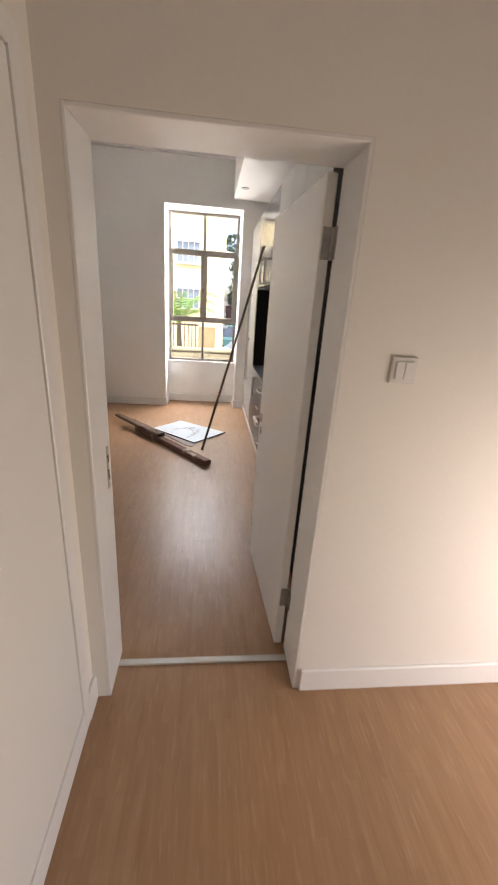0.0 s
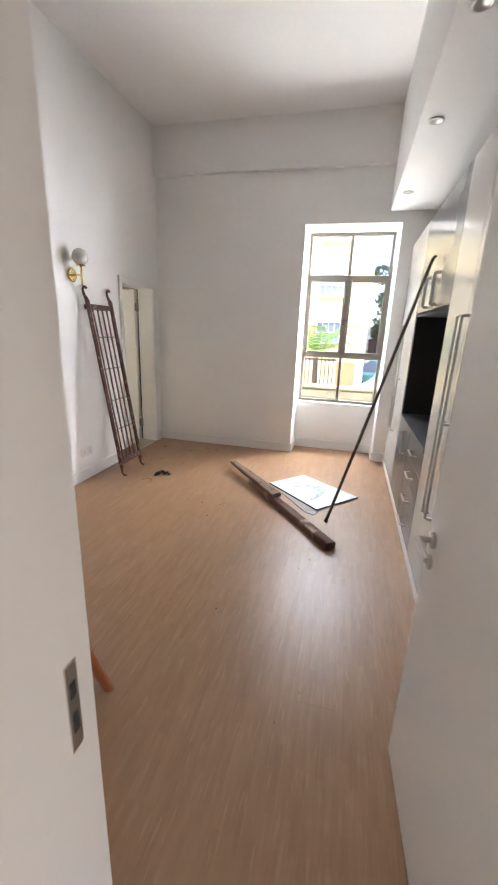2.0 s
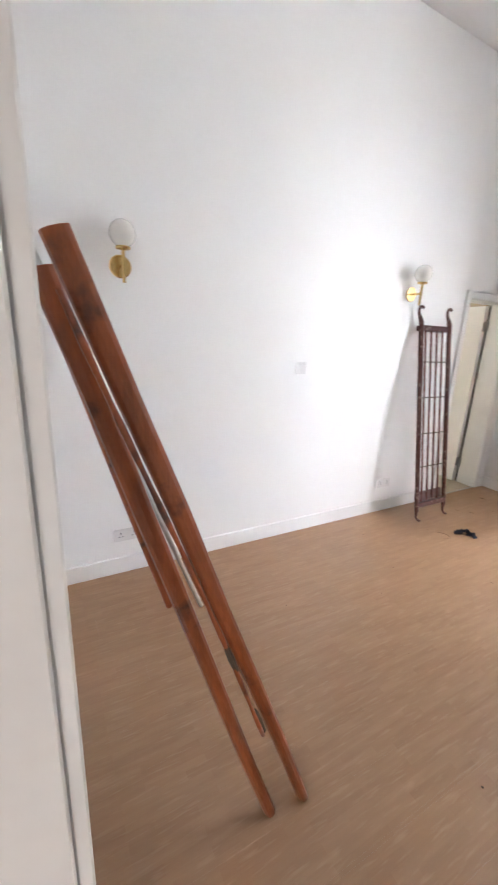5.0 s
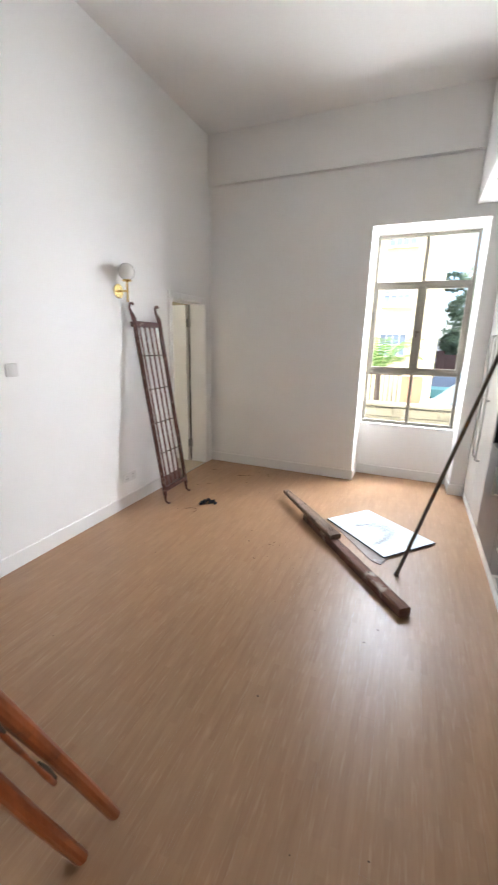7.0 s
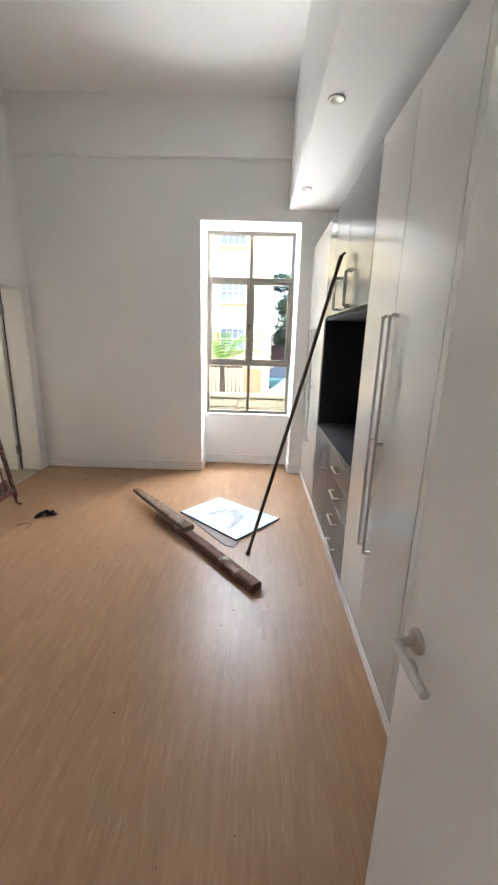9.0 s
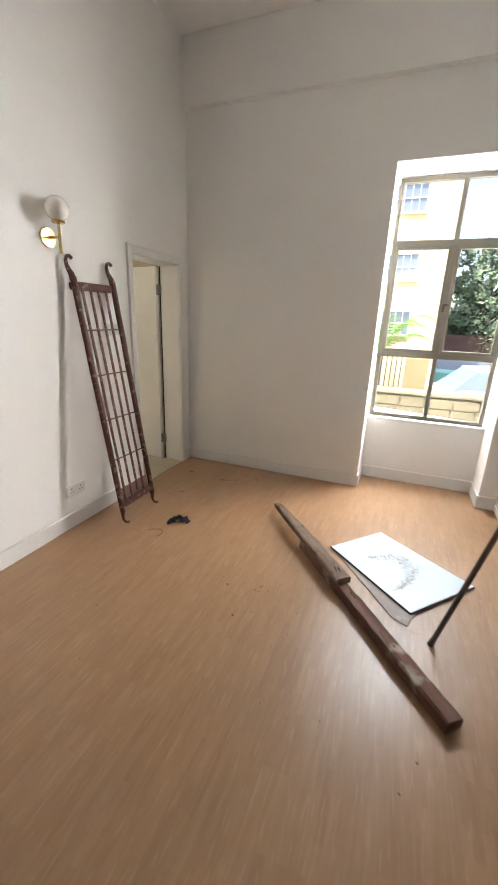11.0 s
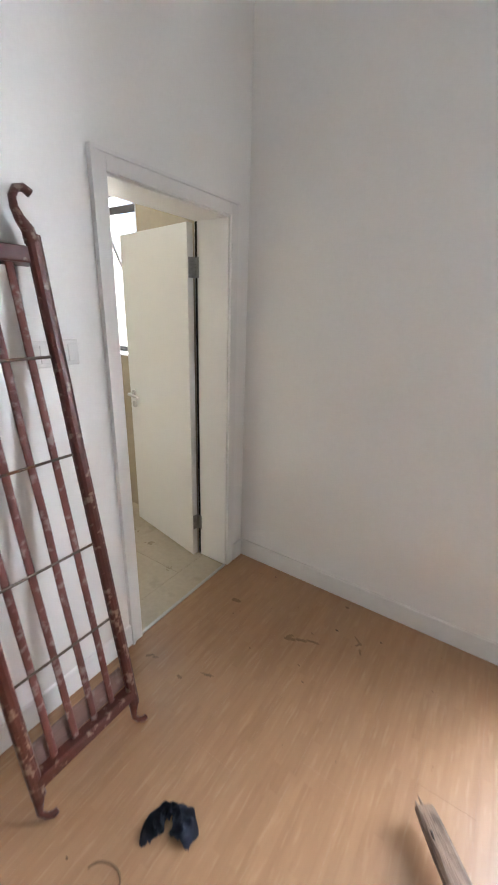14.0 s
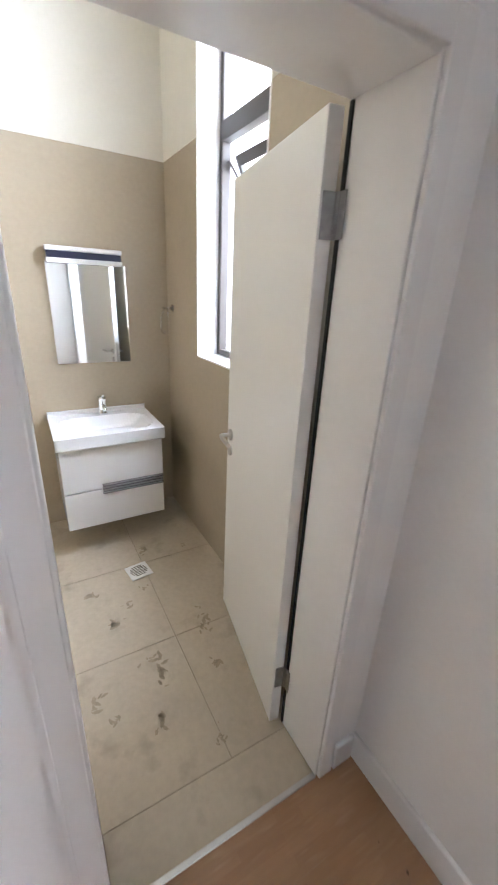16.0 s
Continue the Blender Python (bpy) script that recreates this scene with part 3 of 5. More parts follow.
def bar_handle(parent, loc, y0, z0, y1, z1, out=0.035, w=0.006):
    """Square steel bow handle on the wardrobe front."""
    bm = bmesh.new()
    x = WXF - out
    if abs(y1 - y0) < 1e-6:
        add_box(bm, (x - w, y0 - w, z0), (x + w, y0 + w, z1), 0.0015, loc)
        for z in (z0, z1) + (((z0 + z1) / 2,) if z1 - z0 > 0.5 else ()):
            add_box(bm, (x + w * 0.5, y0 - w, z - w), (WXF + 0.001, y0 + w, z + w), 0.001, loc)
    else:
        add_box(bm, (x - w, y0, z0 - w), (x + w, y1, z0 + w), 0.0015, loc)
        for y in (y0, y1):
            add_box(bm, (x + w * 0.5, y - w, z0 - w), (WXF + 0.001, y + w, z0 + w), 0.001, loc)
    tagged(obj("handle", bm, "steel", parent), label="brushed steel bow handle")


def tall(name, y0, y1, seams, handles, mat):
    c, loc = cabinet(name, y0, y1, "pale grey lacquered tall wardrobe with long steel handles")
    bm = bmesh.new()
    add_box(bm, (WXF + 0.021, y0, 0), (XR - 0.005, y1 - 0.001, WT), 0, loc)
    obj("body", bm, mat, c)
    ys = [y0, *seams, y1]
    for a, b in zip(ys, ys[1:]):
        bm = bmesh.new()
        add_box(bm, (WXF, a + 0.0015, 0.065), (WXF + 0.019, b - 0.0015, WT), 0.0015, loc)
        obj("door", bm, mat, c)
    bm = bmesh.new()
    add_box(bm, (WXF - 0.002, y0, 0), (WXF + 0.02, y1, 0.06), 0.001, loc)
    obj("plinth", bm, "trim", c)
    for y in handles:
        bar_handle(c, loc, y, 0.56, y, 1.66, 0.035, 0.0075)


tall("tall_wardrobe", 2.66, 3.30, (), (), "cab")
# black block added to paint the shaded gap behind the open door
end = empty("door_gap_shade_block", WXF, 2.0, 0, label="black block added for the shade behind the open door", category="cabinet")
bm = bmesh.new()
add_box(bm, (0.0, 0.0, 0.0), (XR - WXF - 0.005, 0.655, WT), 0.002)
obj("body", bm, "black", end)
tall("tall_wardrobe", 3.30, 4.205, (3.77,), (3.725, 3.815), "cab")
tall("tall_wardrobe", 5.50, YB - 0.002, (5.985,), (5.90, 6.07), "cab")

mid, ml = cabinet("media_cabinet", 4.205, 5.50, "grey media cabinet with black niche, drawers and overhead doors")
bm = bmesh.new()
add_box(bm, (WXF + 0.021, 4.206, 0), (XR - 0.005, 5.499, 0.80), 0, ml)
obj("base_body", bm, "cabdark", mid)
bm = bmesh.new()
add_box(bm, (WXF + 0.021, 4.206, 1.745), (XR - 0.005, 5.499, WT), 0, ml)
obj("overhead_body", bm, "cabgrey", mid)
bm = bmesh.new()
add_box(bm, (0.55, 4.206, 0.832), (XR - 0.005, 5.499, 1.72), 0, ml)
add_box(bm, (WXF + 0.01, 4.206, 0.832), (0.55, 4.224, 1.72), 0, ml)
add_box(bm, (WXF + 0.01, 5.482, 0.832), (0.55, 5.499, 1.72), 0, ml)
add_box(bm, (WXF + 0.01, 4.206, 1.72), (XR - 0.005, 5.499, 1.743), 0, ml)
tagged(obj("niche_lining", bm, "black", mid), label="black laminate niche lining")
bm = bmesh.new()
add_box(bm, (WXF - 0.004, 4.206, 0.802), (0.55, 5.499, 0.83), 0.002, ml)
tagged(obj("shelf_top", bm, "cabdark", mid), label="dark grey counter shelf")
zs = [0.065, 0.255, 0.445, 0.625, 0.798]
for a, b in zip(zs, zs[1:]):
    bm = bmesh.new()
    add_box(bm, (WXF, 4.208, a + 0.0015), (WXF + 0.019, 4.838, b - 0.0015), 0.0015, ml)
    obj("drawer", bm, "cabdark", mid)
    bar_handle(mid, ml, 4.43, (a + b) / 2, 4.59, (a + b) / 2)
bm = bmesh.new()
add_box(bm, (WXF, 4.842, 0.067), (WXF + 0.019, 5.497, 0.797), 0.0015, ml)
obj("door", bm, "cabdark", mid)
bar_handle(mid, ml, 5.0, 0.56, 5.0, 0.76)
for a, b, h in ((4.208, 4.80, 4.64), (4.804, 5.497, 4.97)):
    bm = bmesh.new()
    add_box(bm, (WXF, a, 1.748), (WXF + 0.019, b, WT), 0.0015, ml)
    obj("door", bm, "cabgrey", mid)
    bar_handle(mid, ml, h, 1.77, h, 1.98, 0.038, 0.010)
bm = bmesh.new()
add_box(bm, (WXF - 0.002, 4.206, 0), (WXF + 0.02, 5.499, 0.06), 0.001, ml)
obj("plinth", bm, "trim", mid)


def downlight(y):
    d = empty("recessed_downlight", -0.2, y, 2.84, label="small unlit recessed ceiling downlight with steel rim", category="downlight", group="soffit downlights")
    bm = bmesh.new()
    add_lathe(bm, [(0.030, -0.001), (0.046, -0.001), (0.048, -0.006), (0.034, -0.009), (0.030, -0.004)], None, 28)
    obj("rim", bm, "steel", d, True)
    bm = bmesh.new()
    add_lathe(bm, [(0.001, -0.002), (0.031, -0.002), (0.031, 0.0), (0.001, 0.0)], None, 20)
    obj("lens", bm, "socket", d)
    return d


dl = downlight(2.75)
for y in (3.67, 4.58, 5.88):
    copy_thing(dl, pose(-0.2, y, 2.84))

# ---- bedroom things ----
def sconce(y, z):
    """Brass wall lamp: round back plate, arm, upright stem with opal globe."""
    s = empty("wall_lamp", XL, y, z, label="brass wall lamp with an unlit white opal globe", category="wall lamp", group="globe wall lamps")
    bm = bmesh.new()
    add_lathe(bm, [(0.001, 0), (0.058, 0), (0.060, 0.008), (0.054, 0.013), (0.001, 0.014)], Matrix.Rotation(radians(90), 4, "Y"), 32)
    add_rod(bm, (0.012, 0, 0), (0.105, 0, 0), 0.008)
    add_rod(bm, (0.10, 0, -0.09), (0.10, 0, 0.075), 0.0095)
    add_lathe(bm, [(0.001, 0.07), (0.036, 0.074), (0.040, 0.082), (0.036, 0.088), (0.001, 0.09)], Matrix.Translation((0.10, 0, 0)), 24)
    obj("bracket", bm, "brass", s)
    bm = bmesh.new()
    bmesh.ops.create_uvsphere(bm, u_segments=28, v_segments=18, radius=0.068, matrix=Matrix.Translation((0.10, 0, 0.15)))
    obj("globe", bm, "globe", s, True)
    return s


sc = sconce(4.80, 1.965)
copy_thing(sc, pose(XL, 2.455, 1.915))


def socket(y, z, label, gang, name="power_socket"):
    s = empty(name, XL, y, z, label=label, category="wall switch" if name != "power_socket" else "power socket")
    w = 0.043 * gang
    bm = bmesh.new()
    add_box(bm, (0, -w, -0.043), (0.009, w, 0.043), 0.003)
    obj("plate", bm, "socket", s)
    for k in range(gang):
        cy = (k - (gang - 1) / 2) * 0.086
        bm = bmesh.new()
        if name == "power_socket":
            add_box(bm, (0.0085, cy - 0.003, 0.008), (0.0098, cy + 0.003, 0.02))
            for q in (-0.011, 0.011):
                add_box(bm, (0.0085, cy + q - 0.005, -0.013), (0.0098, cy + q + 0.005, -0.008))
            obj("slots", bm, "slot", s)
        else:
            for q in (-1, 1):
                add_box(bm, (0.009, cy + q * 0.0148 - 0.014, -0.029), (0.0135, cy + q * 0.0148 + 0.014, 0.029), 0.0015)
            obj("rocker", bm, "socket", s)
    return s


socket(4.80, 0.285, "white double power socket low on the wall", 2)
socket(2.43, 0.275, "white double power socket low on the wall", 2)
socket(3.735, 1.36, "white switch plate in the middle of the wall", 1, "light_switch")
socket(5.385, 1.42, "white double rocker light switch beside the bathroom door", 1, "light_switch")
socket(5.288, 1.418, "white double rocker light switch behind the leaning bed frame", 1, "light_switch")
hs = socket(0, 0, "white rocker light switch on the hall wall", 1, "light_switch")
hs.matrix_world = pose(0.05, YH, 1.405, 0, 0, -90)


def plank_between(bm, a, b, w0, w1, t, face, steps=6, wob=0.003):
    """A tapered rounded rail from a to b; face is the direction of its broad side's normal."""
    a, b, face = Vector(a), Vector(b), Vector(face)
    d = (b - a).normalized()
    side = d.cross(face).normalized()
    nrm = side.cross(d).normalized()
    rings = []
    for i in range(steps + 1):
        f = i / steps
        p = a.lerp(b, f) + side * random.uniform(-wob, wob) + nrm * random.uniform(-wob, wob)
        w = (w0 + (w1 - w0) * f) / 2
        ring = []
        for k in range(12):
            an = math.tau * (k + 0.5) / 12
            cx, cy = math.cos(an), math.sin(an)
            ring.append(bm.verts.new(p + side * w * math.copysign(abs(cx) ** 0.9, cx) + nrm * t / 2 * math.copysign(abs(cy) ** 0.9, cy)))
        rings.append(ring)
    for u, v in zip(rings, rings[1:]):
        for k in range(12):
            bm.faces.new((u[k], u[(k + 1) % 12], v[(k + 1) % 12], v[k]))
    bm.faces.new(rings[0])
    bm.faces.new(rings[-1])


def post(foot, top, w0, w1, t, label, face):
    base = Vector(foot)
    o = tagged(new("bed_rail"), label=label, category="bed rail", group="dismantled bed rails")
    o.location = base
    bm = bmesh.new()
    plank_between(bm, (0, 0, 0), Vector(top) - base, w0, w1, t, face)
    obj("rail", bm, "post", o)
    return o, Vector(top) - base


o1, d1 = post((-1.458, 2.565, 0.0), (-1.63, 2.02, 1.70), 0.04, 0.056, 0.045, "red-brown varnished wooden bed rail leaning on the wall", (1, 0.3, 0))
o2, d2 = post((-1.442, 2.698, 0.0), (-1.52, 2.045, 1.755), 0.038, 0.056, 0.045, "red-brown varnished wooden bed rail leaning on the wall", (1, 0.3, 0))
o3, d3 = post((-2.612, 2.564, 0.0), (-2.52, 2.012, 1.84), 0.038, 0.05, 0.035, "slender red-brown wooden rail leaning on the wall", (1, 0.3, 0))
# iron strap fixed along the second rail
bm = bmesh.new()
n2 = d2.normalized()
off = Vector((0.022, -0.036, -0.014))
pts = [n2 * s * d2.length + off * (0.9 + 0.12 * math.sin(s * 9)) for s in np.linspace(0.24, 0.95, 26)]
add_tube(bm, pts, [0.007 + 0.0015 * math.sin(i * 1.7) for i in range(26)], 7)
tagged(obj("strap", bm, "post", o2, True), label="twisted red-brown strip along the rail")
for s in (0.27, 0.42):
    bm = bmesh.new()
    p = n2 * s * d2.length + off * 0.8
    add_tube(bm, [p - n2 * 0.05, p, p + n2 * 0.05], [0.007, 0.010, 0.007], 8)
    obj("bracket", bm, "iron", o2)
mp_ = tagged(new("metal_pole"), label="slim aluminium pole leaning behind the bed rails", category="pole")
mp_.location = (-2.534, 2.742, 0)
bm = bmesh.new()
add_tube(bm, [(0, 0, 0.0), (0.0, -0.01, 0.02), (0.035, -0.36, 0.92), (0.07, -0.722, 1.86)], 0.013, 12)
obj("tube", bm, "steel", mp_, True)


def bed_frame():
    """Slatted wooden bed end leaning on the wall: two posts with scrolled ends, rails, slats and thin iron rods."""
    b = tagged(new("bed_headboard"), label="worn dark-brown slatted bed frame leaning on the wall", category="bed frame")
    up = Vector((-0.30, 0.0, 1.84)).normalized()
    wid = Vector((0, 1, 0))
    nor = wid.cross(up)
    b.matrix_world = Matrix(((wid.x, up.x, nor.x, -2.738), (wid.y, up.y, nor.y, 5.102), (wid.z, up.z, nor.z, 0.012), (0, 0, 0, 1)))
    L, W = 1.86, 0.187
    for s in (-1, 1):
        bm = bmesh.new()
        plank_between(bm, (s * W, 0.10, 0), (s * W, L - 0.09, 0), 0.042, 0.046, 0.036, (0, 0, 1), 8, 0.0015)
        obj("side_post", bm, "bed", b)
        bm = bmesh.new()   # scrolled top hook
        h = [(s * W - 0.004, L - 0.11, 0), (s * W - 0.008, L - 0.075, 0), (s * W - 0.024, L - 0.05, 0), (s * W - 0.033, L - 0.022, 0), (s * W - 0.032, L + 0.006, 0), (s * W - 0.018, L + 0.028, 0), (s * W + 0.004, L + 0.034, 0), (s * W + 0.022, L + 0.022, 0)]
        add_tube(bm, h, [0.021, 0.019, 0.015, 0.012, 0.011, 0.011, 0.012, 0.013], 10)
        obj("top_scroll", bm, "bed", b, True)
        bm = bmesh.new()   # curled foot
        h = [(s * W, 0.11, 0), (s * W - 0.006, 0.075, 0), (s * W - 0.010, 0.045, 0.0), (s * W + 0.002, 0.02, 0.004), (s * W + 0.022, 0.005, 0.008), (s * W + 0.035, 0.008, 0.01)]
        add_tube(bm, h, [0.019, 0.014, 0.010, 0.010, 0.011, 0.010], 8)
        obj("foot_scroll", bm, "bed", b, True)
    bm = bmesh.new()
    add_box(bm, (-W, L - 0.165, -0.052), (W, L - 0.120, 0.004), 0.004)
    obj("top_rail", bm, "bed", b)
    bm = bmesh.new()
    add_box(bm, (-W, 0.130, -0.030), (W, 0.172, 0.018), 0.004)
    obj("bottom_rail", bm, "bed", b)
    bm = bmesh.new()
    plank_between(bm, (-W + 0.01, 0.215, -0.030), (W - 0.01, 0.222, -0.030), 0.096, 0.092, 0.014, (0, 0, 1), 6, 0.001)
    tagged(obj("bottom_board", bm, "dusty", b), label="dusty grey-brown board behind the slat ends")
    for k in range(4):
        x = -W + 2 * W * (k + 1) / 5
        bm = bmesh.new()
        plank_between(bm, (x, 0.165, -0.014), (x, L - 0.13, -0.014), 0.024, 0.024, 0.012, (0, 0, 1), 6, 0.0015)
        obj("slat", bm, "slat", b)
    for v in (0.50, 0.80, 1.12, 1.43):
        bm = bmesh.new()
        add_rod(bm, (-W, v, -0.002), (W, v, -0.002), 0.0045, seg=8)
        obj("rod", bm, "iron", b)
    return b


bed_frame()


def rough_piece(bm, a, b, za, zb, w, h, rnd, taper=0.0, n=26):
    """A hewn length of timber from a to b with uneven faces and a split, tapering end."""
    a, b = Vector((*a, za)), Vector((*b, zb))
    d = (b - a).normalized()
    side = Vector((-d.y, d.x, 0)).normalized()
    up = d.cross(side) * -1 if d.cross(side).z < 0 else d.cross(side)
    rings = []
    for i in range(n + 1):
        f = i / n
        k = max(0.0, (f - 0.6) / 0.4)
        ww, hh = w / 2 * (1 - taper * k), h * (1 - 0.6 * taper * k)
        sec = [(-ww, 0.006), (-ww + 0.006, 0), (ww - 0.006, 0), (ww, 0.006), (ww, hh * 0.55), (ww, hh - 0.008), (ww - 0.009, hh), (0, hh), (-ww + 0.009, hh), (-ww, hh - 0.008), (-ww, hh * 0.5)]
        rings.append([bm.verts.new(a.lerp(b, f) + side * (p + (rnd.gauss(0, 0.0016) if z > 0 else 0)) + up * (z + (rnd.gauss(0, 0.0016) if z > 0.01 else 0))) for p, z in sec])
    m = len(rings[0])
    for u, v in zip(rings, rings[1:]):
        for k in range(m):
            bm.faces.new((u[k], u[(k + 1) % m], v[(k + 1) % m], v[k]))
    bm.faces.new(rings[0])
    bm.faces.new(rings[-1])


def timber():
    """Two old timbers nailed together, one lying over the end of the other."""
    o = tagged(new("timber_beam"), label="two rough weathered timbers nailed end over end on the floor", category="timber beam")
    rnd = random.Random(9)
    base = Vector((-0.552, 4.165, 0))
    ang = math.atan2(1.035, -0.858)
    o.matrix_world = pose(base.x, base.y, 0, 0, 0, math.degrees(ang))
    ca, sa = math.cos(ang), math.sin(ang)
    rel = lambda p: ((p[0] - base.x) * ca + (p[1] - base.y) * sa, -(p[0] - base.x) * sa + (p[1] - base.y) * ca)
    bm = bmesh.new()
    rough_piece(bm, rel((-0.552, 4.165)), rel((-1.41, 5.20)), 0.0, 0.0, 0.082, 0.062, rnd)
    obj("lower_timber", bm, "timber", o)
    bm = bmesh.new()
    rough_piece(bm, rel((-1.085, 4.825)), rel((-1.745, 5.612)), 0.0625, 0.0555, 0.092, 0.042, rnd, 0.35)
    for k in range(6):
        s0 = Vector((*rel((-1.735 + rnd.uniform(-0.02, 0.02), 5.600 + rnd.uniform(-0.02, 0.02))), 0.068 + rnd.uniform(0, 0.02)))
        add_rod(bm, s0, s0 + Vector((0.026, rnd.uniform(-0.004, 0.004), rnd.uniform(-0.004, 0.004))), 0.006, 0.002, 5)
    obj("upper_timber", bm, "greytimber", o)
    for x, y, z in ((-1.70, 5.53, 0.095), (-1.45, 5.29, 0.107), (-1.12, 4.88, 0.112), (-1.14, 4.875, 0.112), (-1.02, 4.74, 0.062), (-1.0, 4.72, 0.062), (-0.78, 4.44, 0.062)):
        bm = bmesh.new()
        q = rel((x, y))
        add_rod(bm, (*q, z - 0.01), (q[0] + 0.02, q[1] + 0.004, z + 0.008), 0.0035, 0.004, 7)
        obj("nail", bm, "iron", o)


timber()


def board(name, corners, z, thick, mat, label, tilt=0.0):
    o = tagged(new(name), label=label, category="board")
    c = sum((Vector((*p, 0)) for p in corners), Vector()) / len(corners)
    o.location = (c.x, c.y, z)
    bm = bmesh.new()
    lo = [bm.verts.new((p[0] - c.x, p[1] - c.y, 0)) for p in corners]
    hi = [bm.verts.new((p[0] - c.x, p[1] - c.y, thick)) for p in corners]
    bm.faces.new(lo)
    bm.faces.new(hi)
    for k in range(len(lo)):
        bm.faces.new((lo[k], lo[(k + 1) % len(lo)], hi[(k + 1) % len(lo)], hi[k]))
    obj("panel", bm, mat, o)
    return o, c


board("hardboard_offcut", [(-1.17, 5.20), (-0.95, 5.30), (-0.66, 4.86), (-0.725, 4.69), (-0.80, 4.72)], 0.001, 0.006, "boardedge", "thin grey-brown hardboard offcut under a white board")
wb, wc = board("white_board", [(-1.235, 5.265), (-0.92, 5.62), (-0.345, 5.19), (-0.71, 4.785)], 0.0075, 0.012, "board", "white board with a grey pencil drawing lying on the floor")
# black rods stand in for the dark edge and the shaded gap beneath
rim = bmesh.new()
cs = [Vector((x - wc.x, y - wc.y, 0)) for x, y in ((-1.235, 5.265), (-0.92, 5.62), (-0.345, 5.19), (-0.71, 4.785))]
for k in range(4):
    add_rod(rim, cs[k] + Vector((0, 0, 0.0055)), cs[(k + 1) % 4] + Vector((0, 0, 0.0055)), 0.0064, seg=6)
obj("edge", rim, "slot", wb)
# pencil drawing: a long crested band of small curved strokes that bends round into a thin tail
bm = bmesh.new()
rnd = random.Random(5)
A_, B_, D_ = cs[0], cs[1], cs[3]


def on_board(u, v):
    p = A_ + (D_ - A_) * u + (B_ - A_) * v
    return Vector((p.x, p.y, 0.0124))


def stroke(pts, w):
    """A thin flat pencil line through pts."""
    for p, q in zip(pts, pts[1:]):
        n_ = Vector((-(q - p).y, (q - p).x, 0)).normalized() * w / 2
        bm.faces.new([bm.verts.new(c_) for c_ in (p - n_, p + n_, q + n_, q - n_)])


band = [(0.31, 0.35, 0.018), (0.35, 0.53, 0.03), (0.41, 0.68, 0.08), (0.49, 0.76, 0.105), (0.58, 0.71, 0.10), (0.66, 0.56, 0.04), (0.72, 0.42, 0.02), (0.75, 0.20, 0.008)]
for k in range(330):
    f = rnd.random() ** 0.9 * (len(band) - 1.001)
    i, g_ = int(f), f % 1
    u, v, wd = (band[i][j] * (1 - g_) + band[i + 1][j] * g_ for j in range(3))
    u, v = u + rnd.uniform(-wd, wd), v + rnd.uniform(-wd, wd)
    a, r = rnd.uniform(0, 6.28), rnd.uniform(0.008, 0.022)
    stroke([on_board(u, v) + Vector((r * math.cos(a + 0.5 * j), r * 0.7 * math.sin(a + 0.5 * j), 0)) for j in range(5)], rnd.uniform(0.0012, 0.003))
for k in range(24):
    a = rnd.uniform(0, 6.28)
    stroke([on_board(0.31, 0.35) + Vector((0.016 * math.cos(a + j * 1.3), 0.011 * math.sin(a + j), 0)) for j in range(4)], 0.003)
stroke([on_board(0.238, 0.19), on_board(0.236, 0.36), on_board(0.228, 0.53)], 0.003)
stroke([on_board(0.31, 0.33), on_board(0.32, 0.22), on_board(0.36, 0.12), on_board(0.42, 0.08)], 0.0022)
stroke([on_board(0.75, 0.10), on_board(0.755, 0.2), on_board(0.74, 0.33), on_board(0.71, 0.45)], 0.004)
tagged(obj("drawing", bm, "pencil", wb), label="grey pencil strokes")

pole = tagged(new("iron_bar"), label="long thin iron bar leaning on the wardrobe", category="metal bar")
pole.location = (-0.615, 4.605, 0)
bm = bmesh.new()
top = Vector((-0.062 + 0.615, 4.80 - 4.605, 2.09))
add_tube(bm, [(0, 0, 0.002), top * 0.02, top * 0.5 + Vector((0.004, 0, 0)), top * 0.985, top], [0.017, 0.0125, 0.0125, 0.0125, 0.016], 12)
add_tube(bm, [top * 0.985, top + Vector((0.005, -0.02, 0.012)), top + Vector((0.012, -0.05, 0.008))], 0.009, 8)
obj("bar", bm, "iron", pole, True)

# crumpled dark cloth, twisted into an arch
bm = bmesh.new()
nu, nv = 34, 12
grid = []
for i in range(nu):
    f = i / (nu - 1)
    a = math.radians(215 - 235 * f)
    row = []
    for j in range(nv):
        w = (j / (nv - 1) - 0.5) * (0.055 + 0.02 * math.sin(f * 9) + 0.02 * (f > 0.6))
        k = noise.noise(Vector((f * 9, j * 0.55, 3.0)))
        r = 0.052 + w + 0.012 * noise.noise(Vector((f * 7, j * 0.4, 8)))
        z = 0.005 + max(0.0, 0.016 * math.cos(w * 45) + 0.034 * k)
        row.append(bm.verts.new((0.95 * r * math.cos(a) + 0.010 * noise.noise(Vector((f * 12, j * 0.9, 1))), r * math.sin(a) * 1.05 + 0.012 * noise.noise(Vector((f * 12, j * 0.9, 5))), z)))
    grid.append(row)
for i in range(nu - 1):
    for j in range(nv - 1):
        bm.faces.new((grid[i][j], grid[i + 1][j], grid[i + 1][j + 1], grid[i][j + 1]))
bmesh.ops.solidify(bm, geom=bm.faces[:], thickness=0.002)
rag = obj("crumpled_cloth", bm, "rag", None, True)
rag.matrix_world = pose(-2.40, 5.115, 0.0, 0, 0, 25)
tagged(rag, label="crumpled dark blue cloth on the floor", category="cloth")

